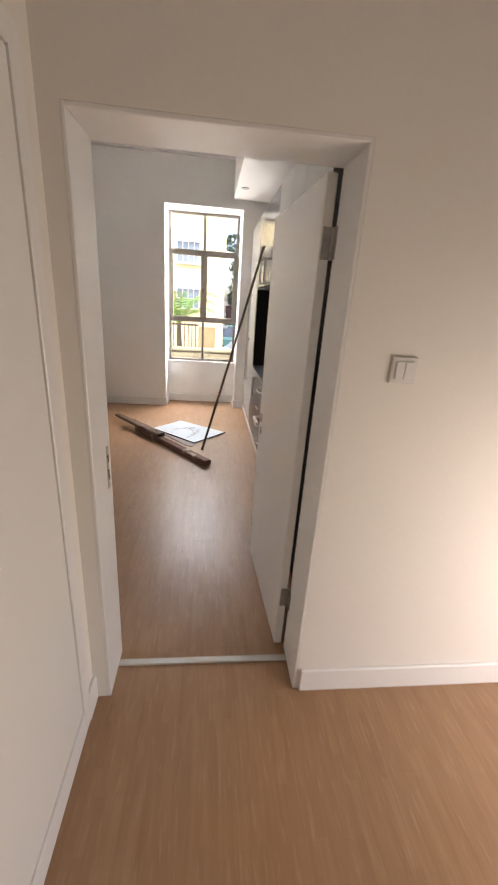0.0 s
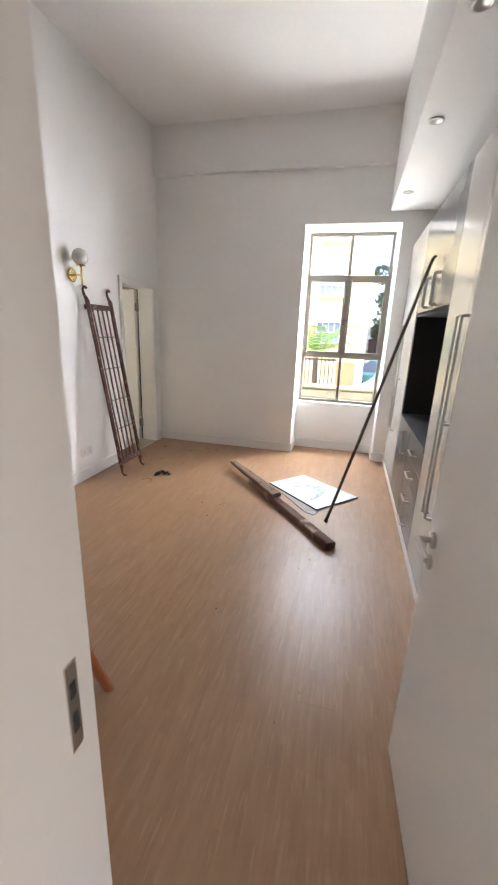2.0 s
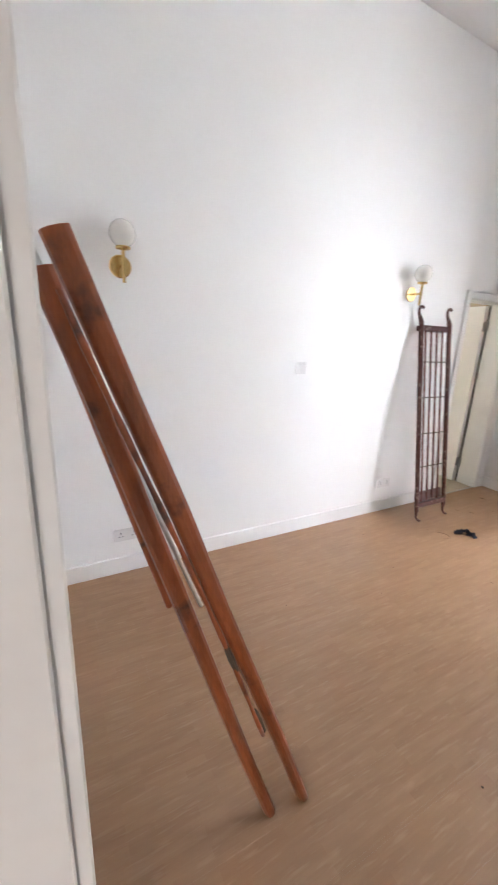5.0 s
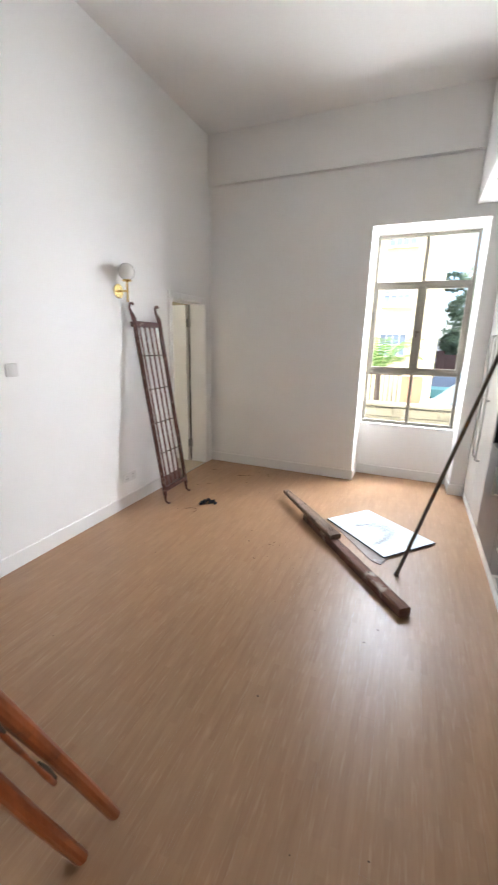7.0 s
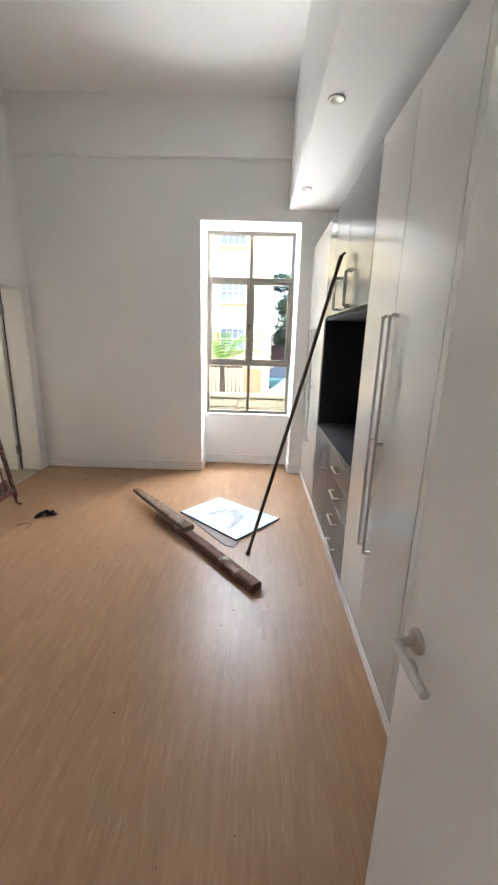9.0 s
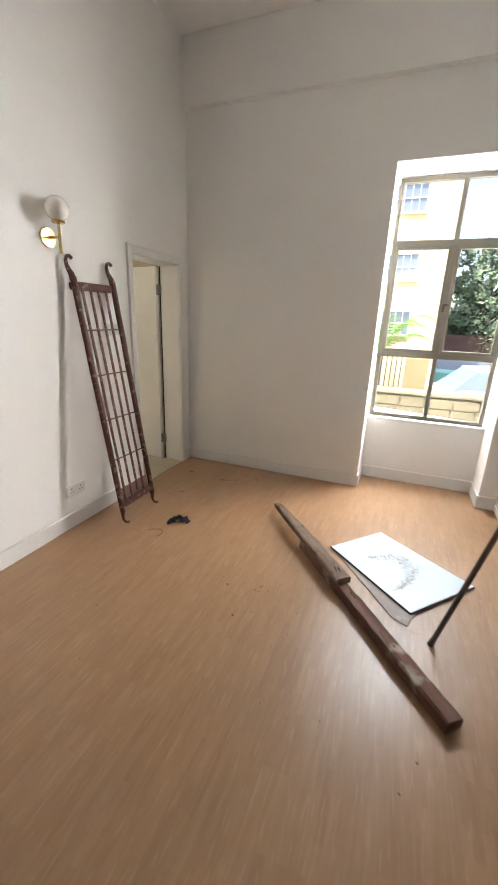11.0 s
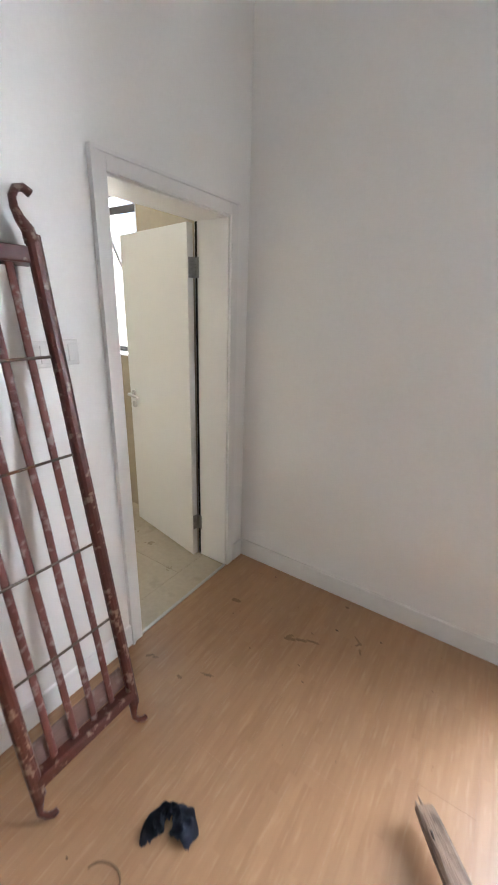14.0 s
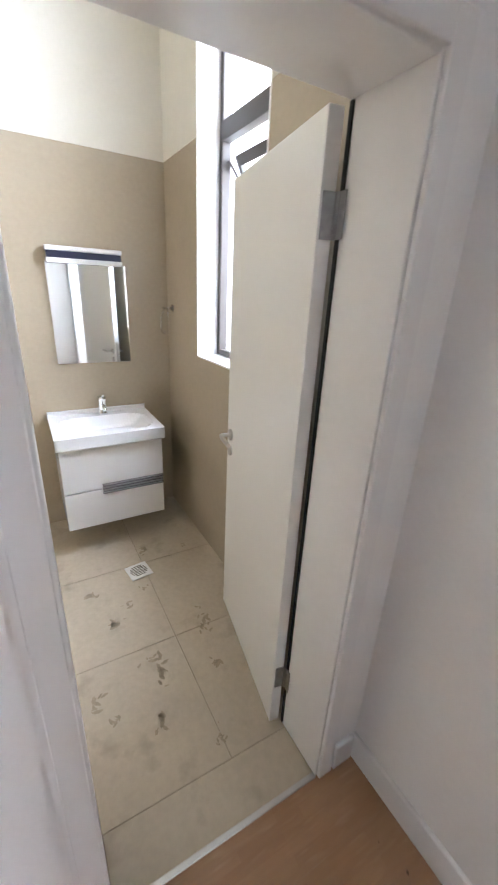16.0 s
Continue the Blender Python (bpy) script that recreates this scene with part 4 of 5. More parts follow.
STRAP = (-2.475, 4.915)
SMEARS = [(-2.45, 6.02, 0.030, 0.010, 0.4), (-2.345, 6.07, 0.035, 0.007, 0.2), (-2.15, 6.19, 0.022, 0.006, 1.0), (-2.13, 6.15, 0.020, 0.006, 2.0), (-2.756, 5.54, 0.014, 0.008, 0), (-2.92, 5.55, 0.016, 0.006, 0.5), (-2.66, 5.62, 0.03, 0.006, 0.3),
          (-1.548, 4.675, 0.016, 0.006, 1.2), (-1.57, 4.63, 0.008, 0.005, 0.3), (-1.79, 4.79, 0.007, 0.004, 0), (-2.83, 6.083, 0.03, 0.014, 0.3), (-2.46, 6.03, 0.022, 0.012, 1.2), (-2.288, 6.403, 0.012, 0.007, 0), (-2.951, 5.542, 0.02, 0.007, 0.8), (-2.40, 6.045, 0.03, 0.008, 0.35), (-2.16, 6.21, 0.03, 0.006, 2.4)]

# thin strap curled on the floor
bm = bmesh.new()
add_tube(bm, [(0.055 * math.cos(a) * (1 + 0.25 * math.sin(a)), 0.055 * math.sin(a), 0.003) for a in np.linspace(-0.9, 2.6, 22)], 0.003, 6)
strap = obj("curled_strap", bm, "smear", None, True)
strap.matrix_world = pose(*STRAP, 0.0, 0, 0, 20)
tagged(strap, label="thin brown strap curled on the laminate floor", category="strap")

# dried smears near the corner
bm = bmesh.new()
rnd = random.Random(31)
for cx, cy, ln, wd, an in SMEARS:
    ring = []
    for k in range(18):
        t = k * math.tau / 18
        q = 1 + 0.55 * noise.noise(Vector((math.cos(t) * 2.2 + cx * 9, math.sin(t) * 2.2, cy * 7)))
        x, y = ln * math.cos(t) * q, wd * math.sin(t) * q
        ring.append(bm.verts.new((cx + x * math.cos(an) - y * math.sin(an), cy + x * math.sin(an) + y * math.cos(an), 0.0006)))
    bm.faces.new(ring)
sm = S(obj("floor_smears", bm, "smear"), "small brown dried smears on the floor")
sm["kind"] = "stuff"

# dried scuffs on the bathroom tiles, each a cluster of ragged blots
bm = bmesh.new()
rnd = random.Random(77)
for cx, cy, size in ((-3.95, 6.23, 0.055), (-3.87, 6.21, 0.03), (-3.712, 5.937, 0.045), (-3.80, 5.93, 0.04), (-3.66, 6.19, 0.04), (-3.508, 5.884, 0.04), (-3.345, 6.052, 0.028), (-3.414, 6.081, 0.010),
                     (-3.70, 5.662, 0.04), (-4.087, 5.821, 0.05), (-4.19, 5.916, 0.035), (-4.28, 6.018, 0.025), (-4.55, 6.36, 0.02), (-4.35, 5.75, 0.05), (-3.60, 5.72, 0.03), (-4.62, 6.10, 0.04)):
    for k in range(9 if size > 0.015 else 1):
        px, py = cx + rnd.gauss(0, size * 0.55), cy + rnd.gauss(0, size * 0.4)
        r, an = size * rnd.uniform(0.08, 0.3), rnd.uniform(0, 3.1)
        ring = []
        for q in range(14):
            t = q * math.tau / 14
            w = 1 + 0.6 * noise.noise(Vector((math.cos(t) * 2 + px * 50, math.sin(t) * 2, py * 50)))
            x, y = r * 1.6 * math.cos(t) * w, r * 0.7 * math.sin(t) * w
            ring.append(bm.verts.new((px + x * math.cos(an) - y * math.sin(an), py + x * math.sin(an) + y * math.cos(an), 0.0005)))
        bm.faces.new(ring)
S(obj("bathroom_floor_stains", bm, "scuff"), "grey-brown dried scuffs on the bathroom tiles")["kind"] = "stuff"

# crumbs and dirt on the floor
bm = bmesh.new()
rnd = random.Random(11)
for k in range(80):
    if k < 16:
        x, y = rnd.gauss(-1.62, 0.10), rnd.gauss(4.55, 0.16)
    elif k < 45:
        x, y = rnd.uniform(-2.9, -1.4), rnd.uniform(5.5, 6.4)
    else:
        x, y = rnd.uniform(-2.8, -0.4), rnd.uniform(2.6, 6.2)
    r = rnd.uniform(0.001, 0.003) if k % 11 else rnd.uniform(0.004, 0.006)
    bmesh.ops.create_icosphere(bm, subdivisions=1, radius=r, matrix=Matrix.LocRotScale((x, y, r * 0.4), None, (rnd.uniform(1, 2.2), 1, 0.5)))
S(obj("floor_grit", bm, "dirt"), "dark crumbs of dirt scattered on the floor")["kind"] = "stuff"

# ---- bathroom things ----
van = empty("vanity_unit", BXF, 6.0, -0.085, label="white wall-hung vanity with ceramic basin and two drawers", category="vanity")
bm = bmesh.new()
add_box(bm, (0, -0.30, 0.26), (0.425, 0.30, 0.795), 0.002)
obj("body", bm, "vanity", van)
for z0, z1 in ((0.262, 0.505), (0.511, 0.793)):
    bm = bmesh.new()
    add_box(bm, (0.427, -0.30, z0), (0.447, 0.30, z1), 0.002)
    obj("drawer", bm, "vanity", van)
bm = bmesh.new()
for z in (0.482, 0.500, 0.518, 0.536):
    add_box(bm, (0.447, -0.08, z - 0.006), (0.456, 0.298, z + 0.006), 0.003)
tagged(obj("handle", bm, "darksteel", van), label="ribbed steel pull strip")
# near-black strip laid on the drawer front behind the steel ribs
bm = bmesh.new()
add_box(bm, (0.4472, -0.082, 0.474), (0.4492, 0.3, 0.544))
obj("pull_dark_backing", bm, "slot", van)
bm = bmesh.new()  # basin slab with a sunken bowl
nx, ny = 25, 33
grid = []
for i in range(nx):
    row = []
    for j in range(ny):
        x, y = 0.47 * i / (nx - 1), -0.315 + 0.63 * j / (ny - 1)
        q = ((abs((x - 0.27) / 0.165)) ** 4 + abs(y / 0.265) ** 4) ** 0.25
        z = 0.872 - 0.075 * max(0, min(1, (1 - q) * 3.5)) - 0.006 * (q < 1)
        if i in (0,):
            z = 0.90
        row.append(bm.verts.new((x, y, z)))
    grid.append(row)
for i in range(nx - 1):
    for j in range(ny - 1):
        bm.faces.new((grid[i][j], grid[i + 1][j], grid[i + 1][j + 1], grid[i][j + 1]))
add_box(bm, (0.0, -0.315, 0.797), (0.012, 0.315, 0.90), 0.002)
add_box(bm, (0.458, -0.315, 0.797), (0.472, 0.315, 0.8715), 0.002)
for s in (-1, 1):
    add_box(bm, (0.0, s * 0.309 - 0.006, 0.797), (0.472, s * 0.309 + 0.006, 0.8715), 0.002)
obj("basin", bm, "ceramic", van)
bm = bmesh.new()
add_lathe(bm, [(0.001, 0), (0.029, 0), (0.027, 0.012), (0.024, 0.02), (0.024, 0.095), (0.027, 0.10), (0.027, 0.118), (0.022, 0.122), (0.001, 0.123)], Matrix.Translation((0.065, 0.02, 0.872)), 20)
add_tube(bm, [(0.07, 0.02, 0.93), (0.12, 0.02, 0.94), (0.165, 0.02, 0.925)], 0.011, 10)
add_tube(bm, [(0.065, 0.02, 0.985), (0.085, 0.02, 1.003), (0.115, 0.02, 1.010)], 0.008, 8)
tagged(obj("tap", bm, "chrome", van, True), label="chrome mixer tap")
bm = bmesh.new()
add_lathe(bm, [(0.001, 0), (0.02, 0), (0.02, 0.003), (0.001, 0.004)], Matrix.Translation((0.27, 0.0, 0.7935)), 16)
obj("waste", bm, "chrome", van)

mir = empty("wall_mirror", BXF, 6.015, 1.418, label="rectangular frameless mirror above the vanity", category="mirror")
bm = bmesh.new()
add_box(bm, (0.004, -0.226, -0.296), (0.012, 0.226, 0.296), 0.0015)
obj("glass", bm, "mirror", mir)
bm = bmesh.new()
add_box(bm, (0.0, -0.222, -0.292), (0.0038, 0.222, 0.292))
obj("backing", bm, "socket", mir)
lb = empty("mirror_light", BXF, 6.005, 1.75, label="white bar light with a navy stripe above the mirror", category="wall lamp")
bm = bmesh.new()
add_box(bm, (0.0, -0.21, -0.045), (0.06, 0.21, -0.018), 0.004)
add_box(bm, (0.0, -0.21, 0.018), (0.06, 0.21, 0.045), 0.004)
add_box(bm, (0.0, -0.205, -0.018), (0.052, 0.205, 0.018))
obj("housing", bm, "vanity", lb)
bm = bmesh.new()
add_box(bm, (0.0521, -0.205, -0.0178), (0.058, 0.205, 0.0178), 0.001)
obj("stripe", bm, "stripe", lb)
ring = empty("towel_ring", -5.09, BYW, 1.435, label="chrome towel ring on the beige bathroom wall", category="towel ring")
bm = bmesh.new()
add_lathe(bm, [(0.001, 0), (0.022, 0), (0.022, 0.008), (0.001, 0.01)], Matrix.Translation((0, 0, 0.04)) @ Matrix.Rotation(radians(90), 4, "X"), 18)
add_rod(bm, (0, 0, 0.04), (0, -0.05, 0.04), 0.007)
add_rod(bm, (-0.06, -0.05, 0.04), (0.06, -0.05, 0.04), 0.006)
add_tube(bm, [(0.075 * math.cos(a) - 0.005, -0.06 + 0.012 * math.sin(a), -0.04 + 0.08 * math.sin(a)) for a in np.linspace(0.2, 5.2, 24)], 0.0045, 8)
obj("ring", bm, "chrome", ring, True)
dr = empty("floor_drain", -4.425, 6.027, 0, label="square white floor drain with a slotted grate", category="floor drain")
bm = bmesh.new()
add_box(bm, (-0.065, -0.065, 0.0), (0.065, 0.065, 0.006), 0.002)
obj("plate", bm, "socket", dr)
bm = bmesh.new()
for i in range(-3, 4):
    hw = math.sqrt(max(0.0, 0.05 ** 2 - (i * 0.013) ** 2))
    add_box(bm, (i * 0.013 - 0.0028, -hw, 0.0055), (i * 0.013 + 0.0028, hw, 0.0068))
obj("slots", bm, "iron", dr)
dr.rotation_euler = (0, 0, radians(8))

# ---- outside ----
GZ = -0.9
gm = bmesh.new()
bmesh.ops.create_grid(gm, x_segments=1, y_segments=1, size=900, matrix=Matrix.Translation((0, 0, GZ)))
S(obj("ground", gm, "asphalt"), "grey paved parking ground")
# the block that holds the flat, below the floor
S(box("wall_basement", (-5.6, -1.8, GZ - 0.1), (2.5, 6.94, -0.05), "cream"), "rendered base of the building")


def building(name, x0, x1, y0, depth, h, mat, wins, label):
    b = empty(name, x0, y0, GZ, label=label, category="building")
    bm = bmesh.new()
    add_box(bm, (0, 0, 0), (x1 - x0, depth, h))
    obj("wall", bm, mat, b)
    bm = bmesh.new()
    add_box(bm, (-0.3, -0.3, h), (x1 - x0 + 0.3, depth + 0.3, h + 0.3), 0.03)
    obj("roof", bm, "cream", b)
    for wx0, wx1, wz0, wz1 in wins:
        a0, a1, c0, c1 = wx0 - x0, wx1 - x0, wz0 - GZ, wz1 - GZ
        bm = bmesh.new()
        add_box(bm, (a0, -0.02, c0), (a1, -0.004, c1))
        w = obj("window", bm, "darkglass", b)
        bm = bmesh.new()
        t = 0.05
        add_box(bm, (a0 - t, -0.07, c0 - t), (a1 + t, -0.005, c0))
        add_box(bm, (a0 - t, -0.07, c1), (a1 + t, -0.005, c1 + t))
        for k in range(5):
            x = a0 + (a1 - a0) * k / 4
            add_box(bm, (x - 0.008, -0.06, c0), (x + 0.008, -0.035, c1))
        add_box(bm, (a0, -0.05, (c0 + c1) / 2 - 0.015), (a1, -0.03, (c0 + c1) / 2 + 0.015))
        obj("frame", bm, "socket", w)
    return b


wins = [(x, x + 0.75, z, z + 0.62) for x in (-6.0, -3.9, -1.72) for z in (1.25, 2.70, 4.34, 6.0)]
building("apartment_block", -9.0, -0.1, 15.0, 8.0, 9.5, "yellow", wins, "sunlit yellow rendered apartment block with barred windows")
building("apartment_block", 5.0, 14.0, 26.0, 8.0, 8.5, "cream", [(x, x + 1.1, z, z + 1.2) for x in (6, 8.2, 10.4) for z in (0.6, 3.4, 6.0)], "pale rendered building beyond the trees")

# stone boundary wall: separate rough blocks on a mortar core
sw = tagged(new("stone_wall"), label="low grey stone boundary wall with a flat coping", category="garden wall")
sw.location = (0, 9.5, GZ)
bm = bmesh.new()
add_box(bm, (-7, 0.02, 0), (6, 0.24, 1.36))
obj("core", bm, "mortar", sw)
rnd = random.Random(3)
stones = []
for v in range(4):
    bm = bmesh.new()
    add_box(bm, (0, -0.02, 0), (1, 0.03, 1), 0.0)
    bmesh.ops.subdivide_edges(bm, edges=bm.edges[:], cuts=1)
    for q in bm.verts:
        q.co += Vector((rnd.uniform(-0.02, 0.02), rnd.uniform(-0.012, 0.008), rnd.uniform(-0.03, 0.03)))
    me = bpy.data.meshes.new("stone")
    bm.to_mesh(me)
    bm.free()
    me.materials.append(M["stone"])
    stones.append(me)
for r in range(8):
    x = -3.2 + rnd.uniform(-0.2, 0)
    while x < 2.4:
        w = rnd.uniform(0.24, 0.46)
        s = new("stone", rnd.choice(stones))
        s.parent = sw
        s.matrix_basis = Matrix.LocRotScale((x, 0, 0.03 + r * 0.165), None, (w - 0.02, 1, 0.148))
        x += w
bm = bmesh.new()
add_box(bm, (-7, -0.04, 1.36), (6, 0.3, 1.42), 0.01)
obj("coping", bm, "stone", sw)

fen = tagged(new("boundary_fence"), label="dark brown boundary wall behind the parked cars", category="fence")
fen.location = (0, 20.5, GZ)
bm = bmesh.new()
add_box(bm, (0.2, 0, 0), (9, 0.15, 2.1))
for k in range(5):
    add_box(bm, (0.2 + k * 2.2, -0.06, 0), (0.5 + k * 2.2, 0.2, 2.25), 0.02)
obj("panel", bm, "fence", fen)

gate = tagged(new("brick_gatepost"), label="orange-brown brick pier with a dark metal gate", category="gate")
gate.location = (-0.9, 12.6, GZ)
bm = bmesh.new()
add_box(bm, (0, 0, 0), (0.5, 0.3, 1.7), 0.01)
obj("pier", bm, "brickred", gate)
bm = bmesh.new()
for k in range(8):
    add_box(bm, (-0.1 - k * 0.11, 0.1, 0.1), (-0.075 - k * 0.11, 0.14, 1.8))
for z in (0.2, 0.95, 1.7):
    add_box(bm, (-0.95, 0.1, z), (0, 0.14, z + 0.05))
obj("bars", bm, "iron", gate)


def car(x, y, rz, mat, label):
    """Saloon car: lofted body, glazed cabin, wheels with rims."""
    c = tagged(new("parked_car"), label=label, category="car", group="parked cars")
    bm = bmesh.new()
    prof = [(-2.1, 0.55, 0.72), (-1.9, 0.85, 0.80), (-1.2, 0.95, 0.84), (0.0, 0.93, 0.85), (0.9, 0.92, 0.85), (1.8, 0.80, 0.80), (2.12, 0.6, 0.70)]
    rings = []
    for px, top, hw in prof:
        sec = [(-hw, 0.28), (-hw - 0.02, 0.5), (-hw, top - 0.12), (-hw + 0.12, top), (hw - 0.12, top), (hw, top - 0.12), (hw + 0.02, 0.5), (hw, 0.28)]
        rings.append([bm.verts.new((px, p, z)) for p, z in sec])
    for u, v in zip(rings, rings[1:]):
        for k in range(8):
            bm.faces.new((u[k], u[(k + 1) % 8], v[(k + 1) % 8], v[k]))
    bm.faces.new(rings[0])
    bm.faces.new(rings[-1])
    cab = [(-1.5, 0.9, 0.74), (-0.95, 1.38, 0.62), (0.35, 1.42, 0.62), (1.05, 0.9, 0.74)]
    rf = []
    for px, z, hw in cab[1:3]:
        rf.append([bm.verts.new((px, s * hw, z)) for s in (-1, 1)] + [bm.verts.new((px, s * (hw - 0.08), z + 0.05)) for s in (1, -1)])
    for k in range(4):
        bm.faces.new((rf[0][k], rf[0][(k + 1) % 4], rf[1][(k + 1) % 4], rf[1][k]))
    bm.faces.new(rf[0])
    bm.faces.new(rf[1])
    obj("body", bm, mat, c)
    bm = bmesh.new()
    rr = [[bm.verts.new((px, s * hw, z)) for s in (-1, 1)] for px, z, hw in cab]
    for u, v in zip(rr, rr[1:]):
        bm.faces.new((u[0], u[1], v[1], v[0]))
    bm.faces.new([r[0] for r in rr])
    bm.faces.new([r[1] for r in rr])
    obj("glass", bm, "darkglass", c)
    for wx in (-1.3, 1.3):
        for s in (-1, 1):
            bm = bmesh.new()
            rot = Matrix.Translation((wx, s * 0.74, 0.31)) @ Matrix.Rotation(radians(-90 * s), 4, "X")
            add_lathe(bm, [(0.19, 0.0), (0.29, 0.0), (0.31, 0.03), (0.31, 0.12), (0.29, 0.15), (0.19, 0.15)], rot, 20)
            w = obj("tyre", bm, "tyre", c)
            bm = bmesh.new()
            add_lathe(bm, [(0.02, 0.05), (0.19, 0.06), (0.19, 0.14), (0.12, 0.13), (0.02, 0.15)], rot, 14)
            obj("rim", bm, "steel", c)
    c.matrix_world = pose(x, y, GZ, 0, 0, rz)
    return c


car(1.6, 14.5, 12, "carwhite", "white saloon car parked behind the stone wall")
car(2.6, 17.0, 8, "carwhite", "white saloon car parked behind the stone wall")
car(1.2, 19.3, 0, "cargreen", "turquoise saloon car parked by the boundary")


def leaf_cloud(bm, centre, radii, count, size, rnd):
    for k in range(count):
        d = Vector((rnd.gauss(0, 1), rnd.gauss(0, 1), rnd.gauss(0, 1))).normalized()
        p = Vector(centre) + Vector((d.x * radii[0], d.y * radii[1], d.z * radii[2])) * rnd.uniform(0.55, 1.0) ** 0.6
        u = Vector((rnd.gauss(0, 1), rnd.gauss(0, 1), rnd.gauss(0, 1))).normalized()
        v = u.orthogonal().normalized()
        s = size * rnd.uniform(0.6, 1.4)
        bm.faces.new([bm.verts.new(q) for q in (p - u * s, p + v * s * 0.45, p + u * s, p - v * s * 0.45)])


def tree(x, y, h, spread, seed, label):
    rnd = random.Random(seed)
    t = tagged(new("tree"), label=label, category="tree")
    t.location = (x, y, GZ)
    bm = bmesh.new()
    add_tube(bm, [(0, 0, 0), (0.06, 0, h * 0.3), (0.0, 0.05, h * 0.6), (0.05, 0, h * 0.9)], [0.22, 0.17, 0.12, 0.04], 9)
    lv = bmesh.new()
    for k in range(34):
        a, z = rnd.uniform(0, 6.28), rnd.uniform(0.2, 0.98) * h
        r = spread * (1.05 - 0.6 * abs(z / h - 0.5)) * rnd.uniform(0.35, 0.9)
        tip = Vector((r * math.cos(a), r * math.sin(a), z + 0.3))
        add_tube(bm, [(0, 0, z * 0.75), tip * 0.6 + Vector((0, 0, z * 0.32)), tip], [0.07, 0.04, 0.012], 5)
        q = rnd.uniform(0.5, 0.95)
        leaf_cloud(lv, tip, (q, q, q * 0.75), 420, 0.095, rnd)
    obj("trunk", bm, "bark", t)
    tagged(obj("crown", lv, "leaf", t), kind="stuff")
    return t


tree(1.9, 22.0, 5.4, 2.2, 2, "dense grey-green leafy tree beyond the car park")
tree(5.2, 23.5, 5.2, 2.4, 8, "dense grey-green leafy tree beyond the car park")

# feathery palm in front of the yellow block
pm = tagged(new("palm"), label="bright green feathery palm in front of the yellow block", category="palm")
pm.location = (-1.55, 13.6, GZ)
bm = bmesh.new()
add_tube(bm, [(0, 0, 0), (0.02, 0, 0.9), (0, 0.02, 1.7)], [0.10, 0.08, 0.07], 9)
obj("trunk", bm, "bark", pm)
lv = bmesh.new()
rnd = random.Random(4)
for k in range(18):
    a, rise, ln = k * 2.4 + rnd.uniform(-0.2, 0.2), rnd.uniform(0.8, 1.9), rnd.uniform(1.2, 1.9)
    prev = None
    for j in range(22):
        f = j / 21
        r = ln * f * 0.75
        p = Vector((r * math.cos(a), r * math.sin(a), 1.7 + rise * f * 1.6 - 1.5 * f * f * rise * 0.75))
        if prev is not None:
            d = (p - prev).normalized()
            side = d.cross(Vector((0, 0, 1))).normalized()
            for s in (-1, 1):
                tipv = p + side * s * 0.34 * math.sin(math.pi * min(1, f + 0.12)) + d * 0.16 - Vector((0, 0, 0.10))
                lv.faces.new([lv.verts.new(q) for q in (prev, prev + d * 0.035, tipv)])
            lv.faces.new([lv.verts.new(q) for q in (prev - side * 0.008, prev + side * 0.008, p + side * 0.008, p - side * 0.008)])
        prev = p
tagged(obj("fronds", lv, "palm", pm), kind="stuff")

# low shrubs by the wall
for i, (x, y) in enumerate(((-0.35, 9.2), (0.6, 9.15))):
    sh = tagged(new("shrub"), label="small yellow-green shrub by the stone wall", category="shrub")
    sh.location = (x, y, GZ)
    lv = bmesh.new()
    rnd = random.Random(20 + i)
    leaf_cloud(lv, (0, 0, 0.5), (0.3, 0.2, 0.45), 260, 0.05, rnd)
    tagged(obj("leaves", lv, "palm", sh), kind="stuff")

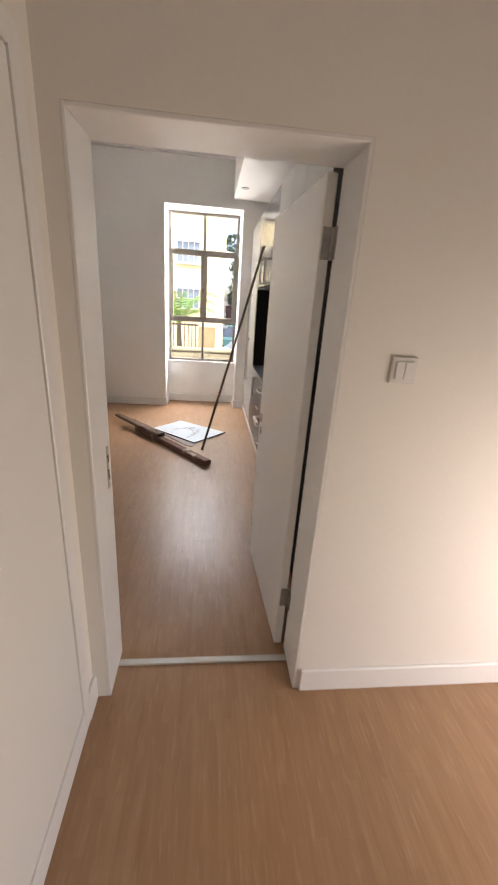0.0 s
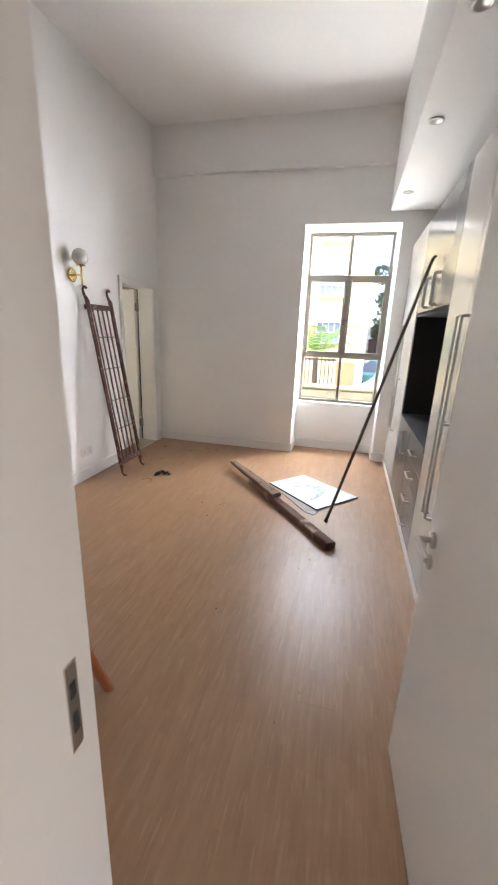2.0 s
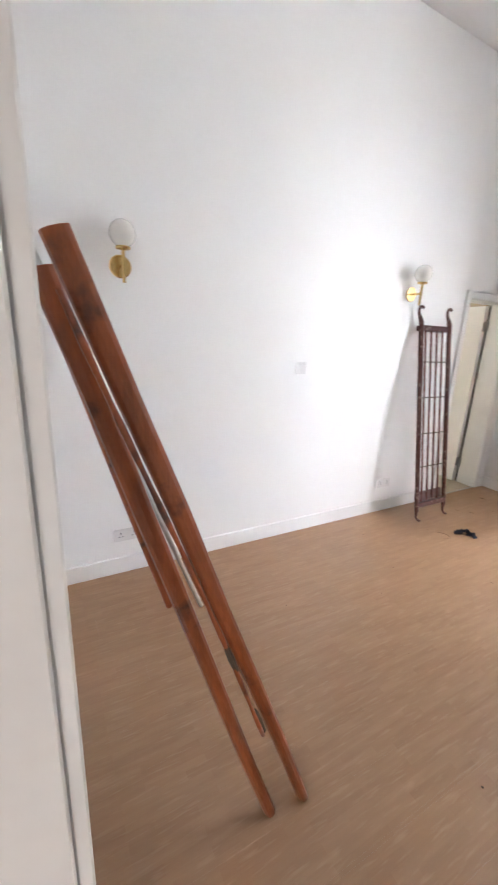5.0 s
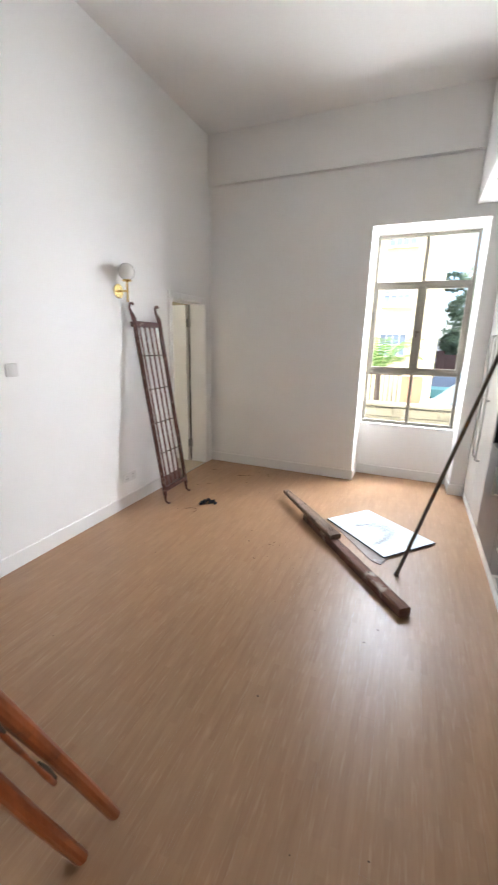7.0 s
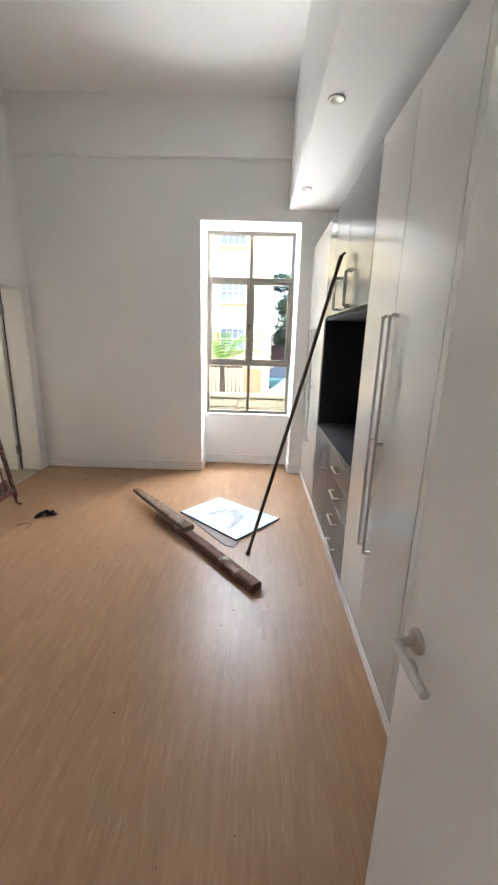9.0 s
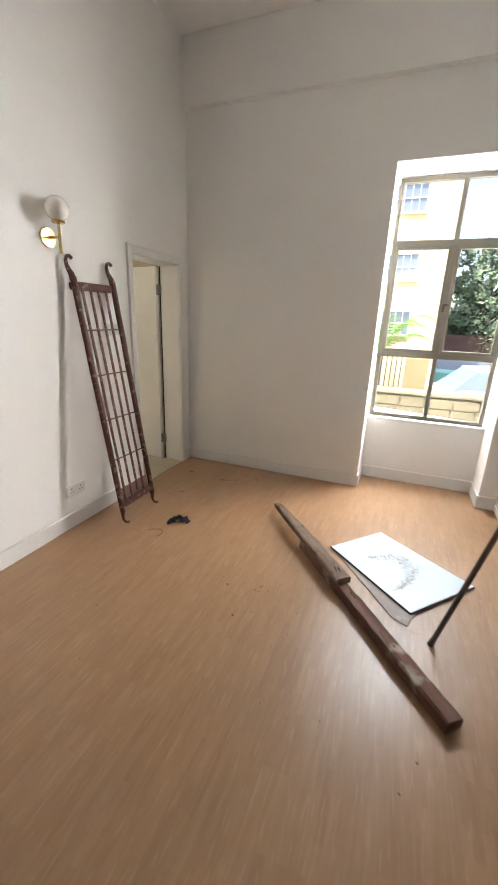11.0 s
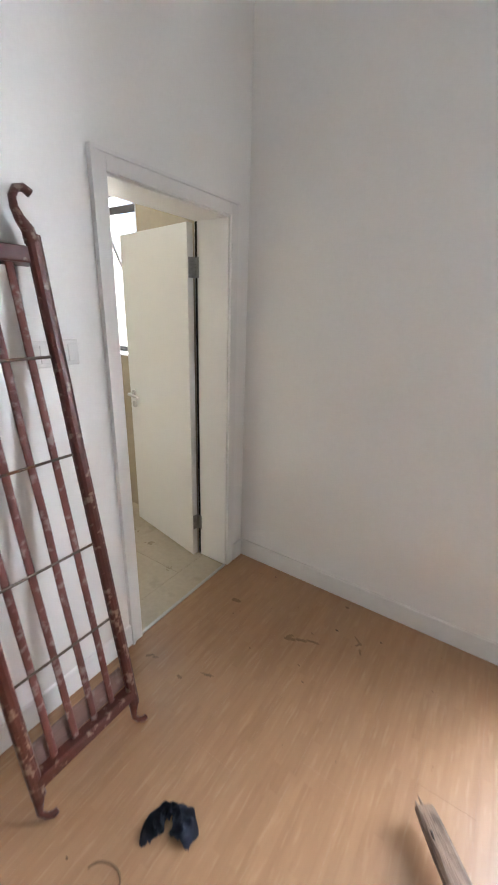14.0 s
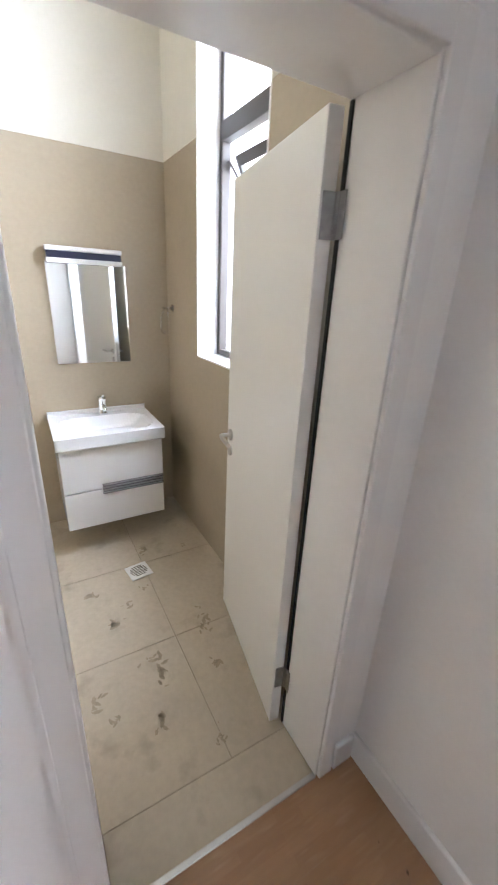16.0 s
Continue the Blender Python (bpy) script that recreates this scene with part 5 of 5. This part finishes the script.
# ---- floors, laid in pieces ----
fl = S(boxes("floor", [((XL - 0.01, YD - 0.225, -0.12), (XR, 6.86, -0.0085))], "mortar"), "beech-coloured laminate floor in narrow strips")
hf = S(boxes("floor_hall", [((-1.2, -1.7, -0.12), (2.4, YD - 0.226, -0.0085))], "mortar"), "beech-coloured laminate hall floor")
plank_mesh = {}


def plank(parent, x0, x1, y0, y1):
    key = (round(x1 - x0, 3), round(y1 - y0, 3))
    if key not in plank_mesh:
        bm = bmesh.new()
        g_ = 0.0001
        add_box(bm, (g_, g_, -0.008), (key[0] - g_, key[1] - g_, 0), 0.0002)
        me = bpy.data.meshes.new("plank")
        bm.to_mesh(me)
        bm.free()
        me.materials.append(M["lam"])
        plank_mesh[key] = me
    p = new("plank", plank_mesh[key])
    p.parent = parent
    p.location = (x0, y0, 0)


def lay(parent, x0, x1, y0, y1, w=0.186, ln=1.25):
    i = 0
    x = x0
    while x < x1 - 0.001:
        xe = min(x + w, x1)
        y = y0 - (i * 0.43 % 1.0) * ln
        while y < y1 - 0.001:
            a, b = max(y, y0), min(y + ln, y1)
            if b - a > 0.01:
                plank(parent, x, xe, a, b)
            y += ln
        x = xe
        i += 1


lay(fl, XL, WX0, 1.985, YB)
lay(fl, WX0, WX1, 1.985, WG - 0.06)
lay(fl, WX1, XR - 0.02, 1.985, YB)
lay(fl, DX0 + 0.012, DX1 - 0.012, 1.90, 1.985)
lay(hf, -1.0, 1.3, -1.6, YH)
lay(hf, DX0 + 0.012, DX1 - 0.012, YH, 1.90)

bf = S(box("floor_bathroom", (BXF, BYN, -0.12), (XL - 0.012, BYW, -0.0035), "grout"), "beige bathroom floor tiles with scuffs and dirt")


def tile(x0, x1, y0, y1):
    bm = bmesh.new()
    add_box(bm, (x0 + 0.0015, y0 + 0.0015, -0.003), (x1 - 0.0015, y1 - 0.0015, 0), 0.0006)
    obj("tile", bm, "tile", bf)


ys = [BYN, 4.865, 5.465, 6.065, BYW]
xs = [BXF, -4.49, -3.88, -3.27]
for xa, xb in zip(xs, xs[1:]):
    for ya, yb in zip(ys, ys[1:]):
        tile(xa, xb, ya, yb)
tile(-3.27, XL - 0.012, BY0 + 0.012, BY1 - 0.012)
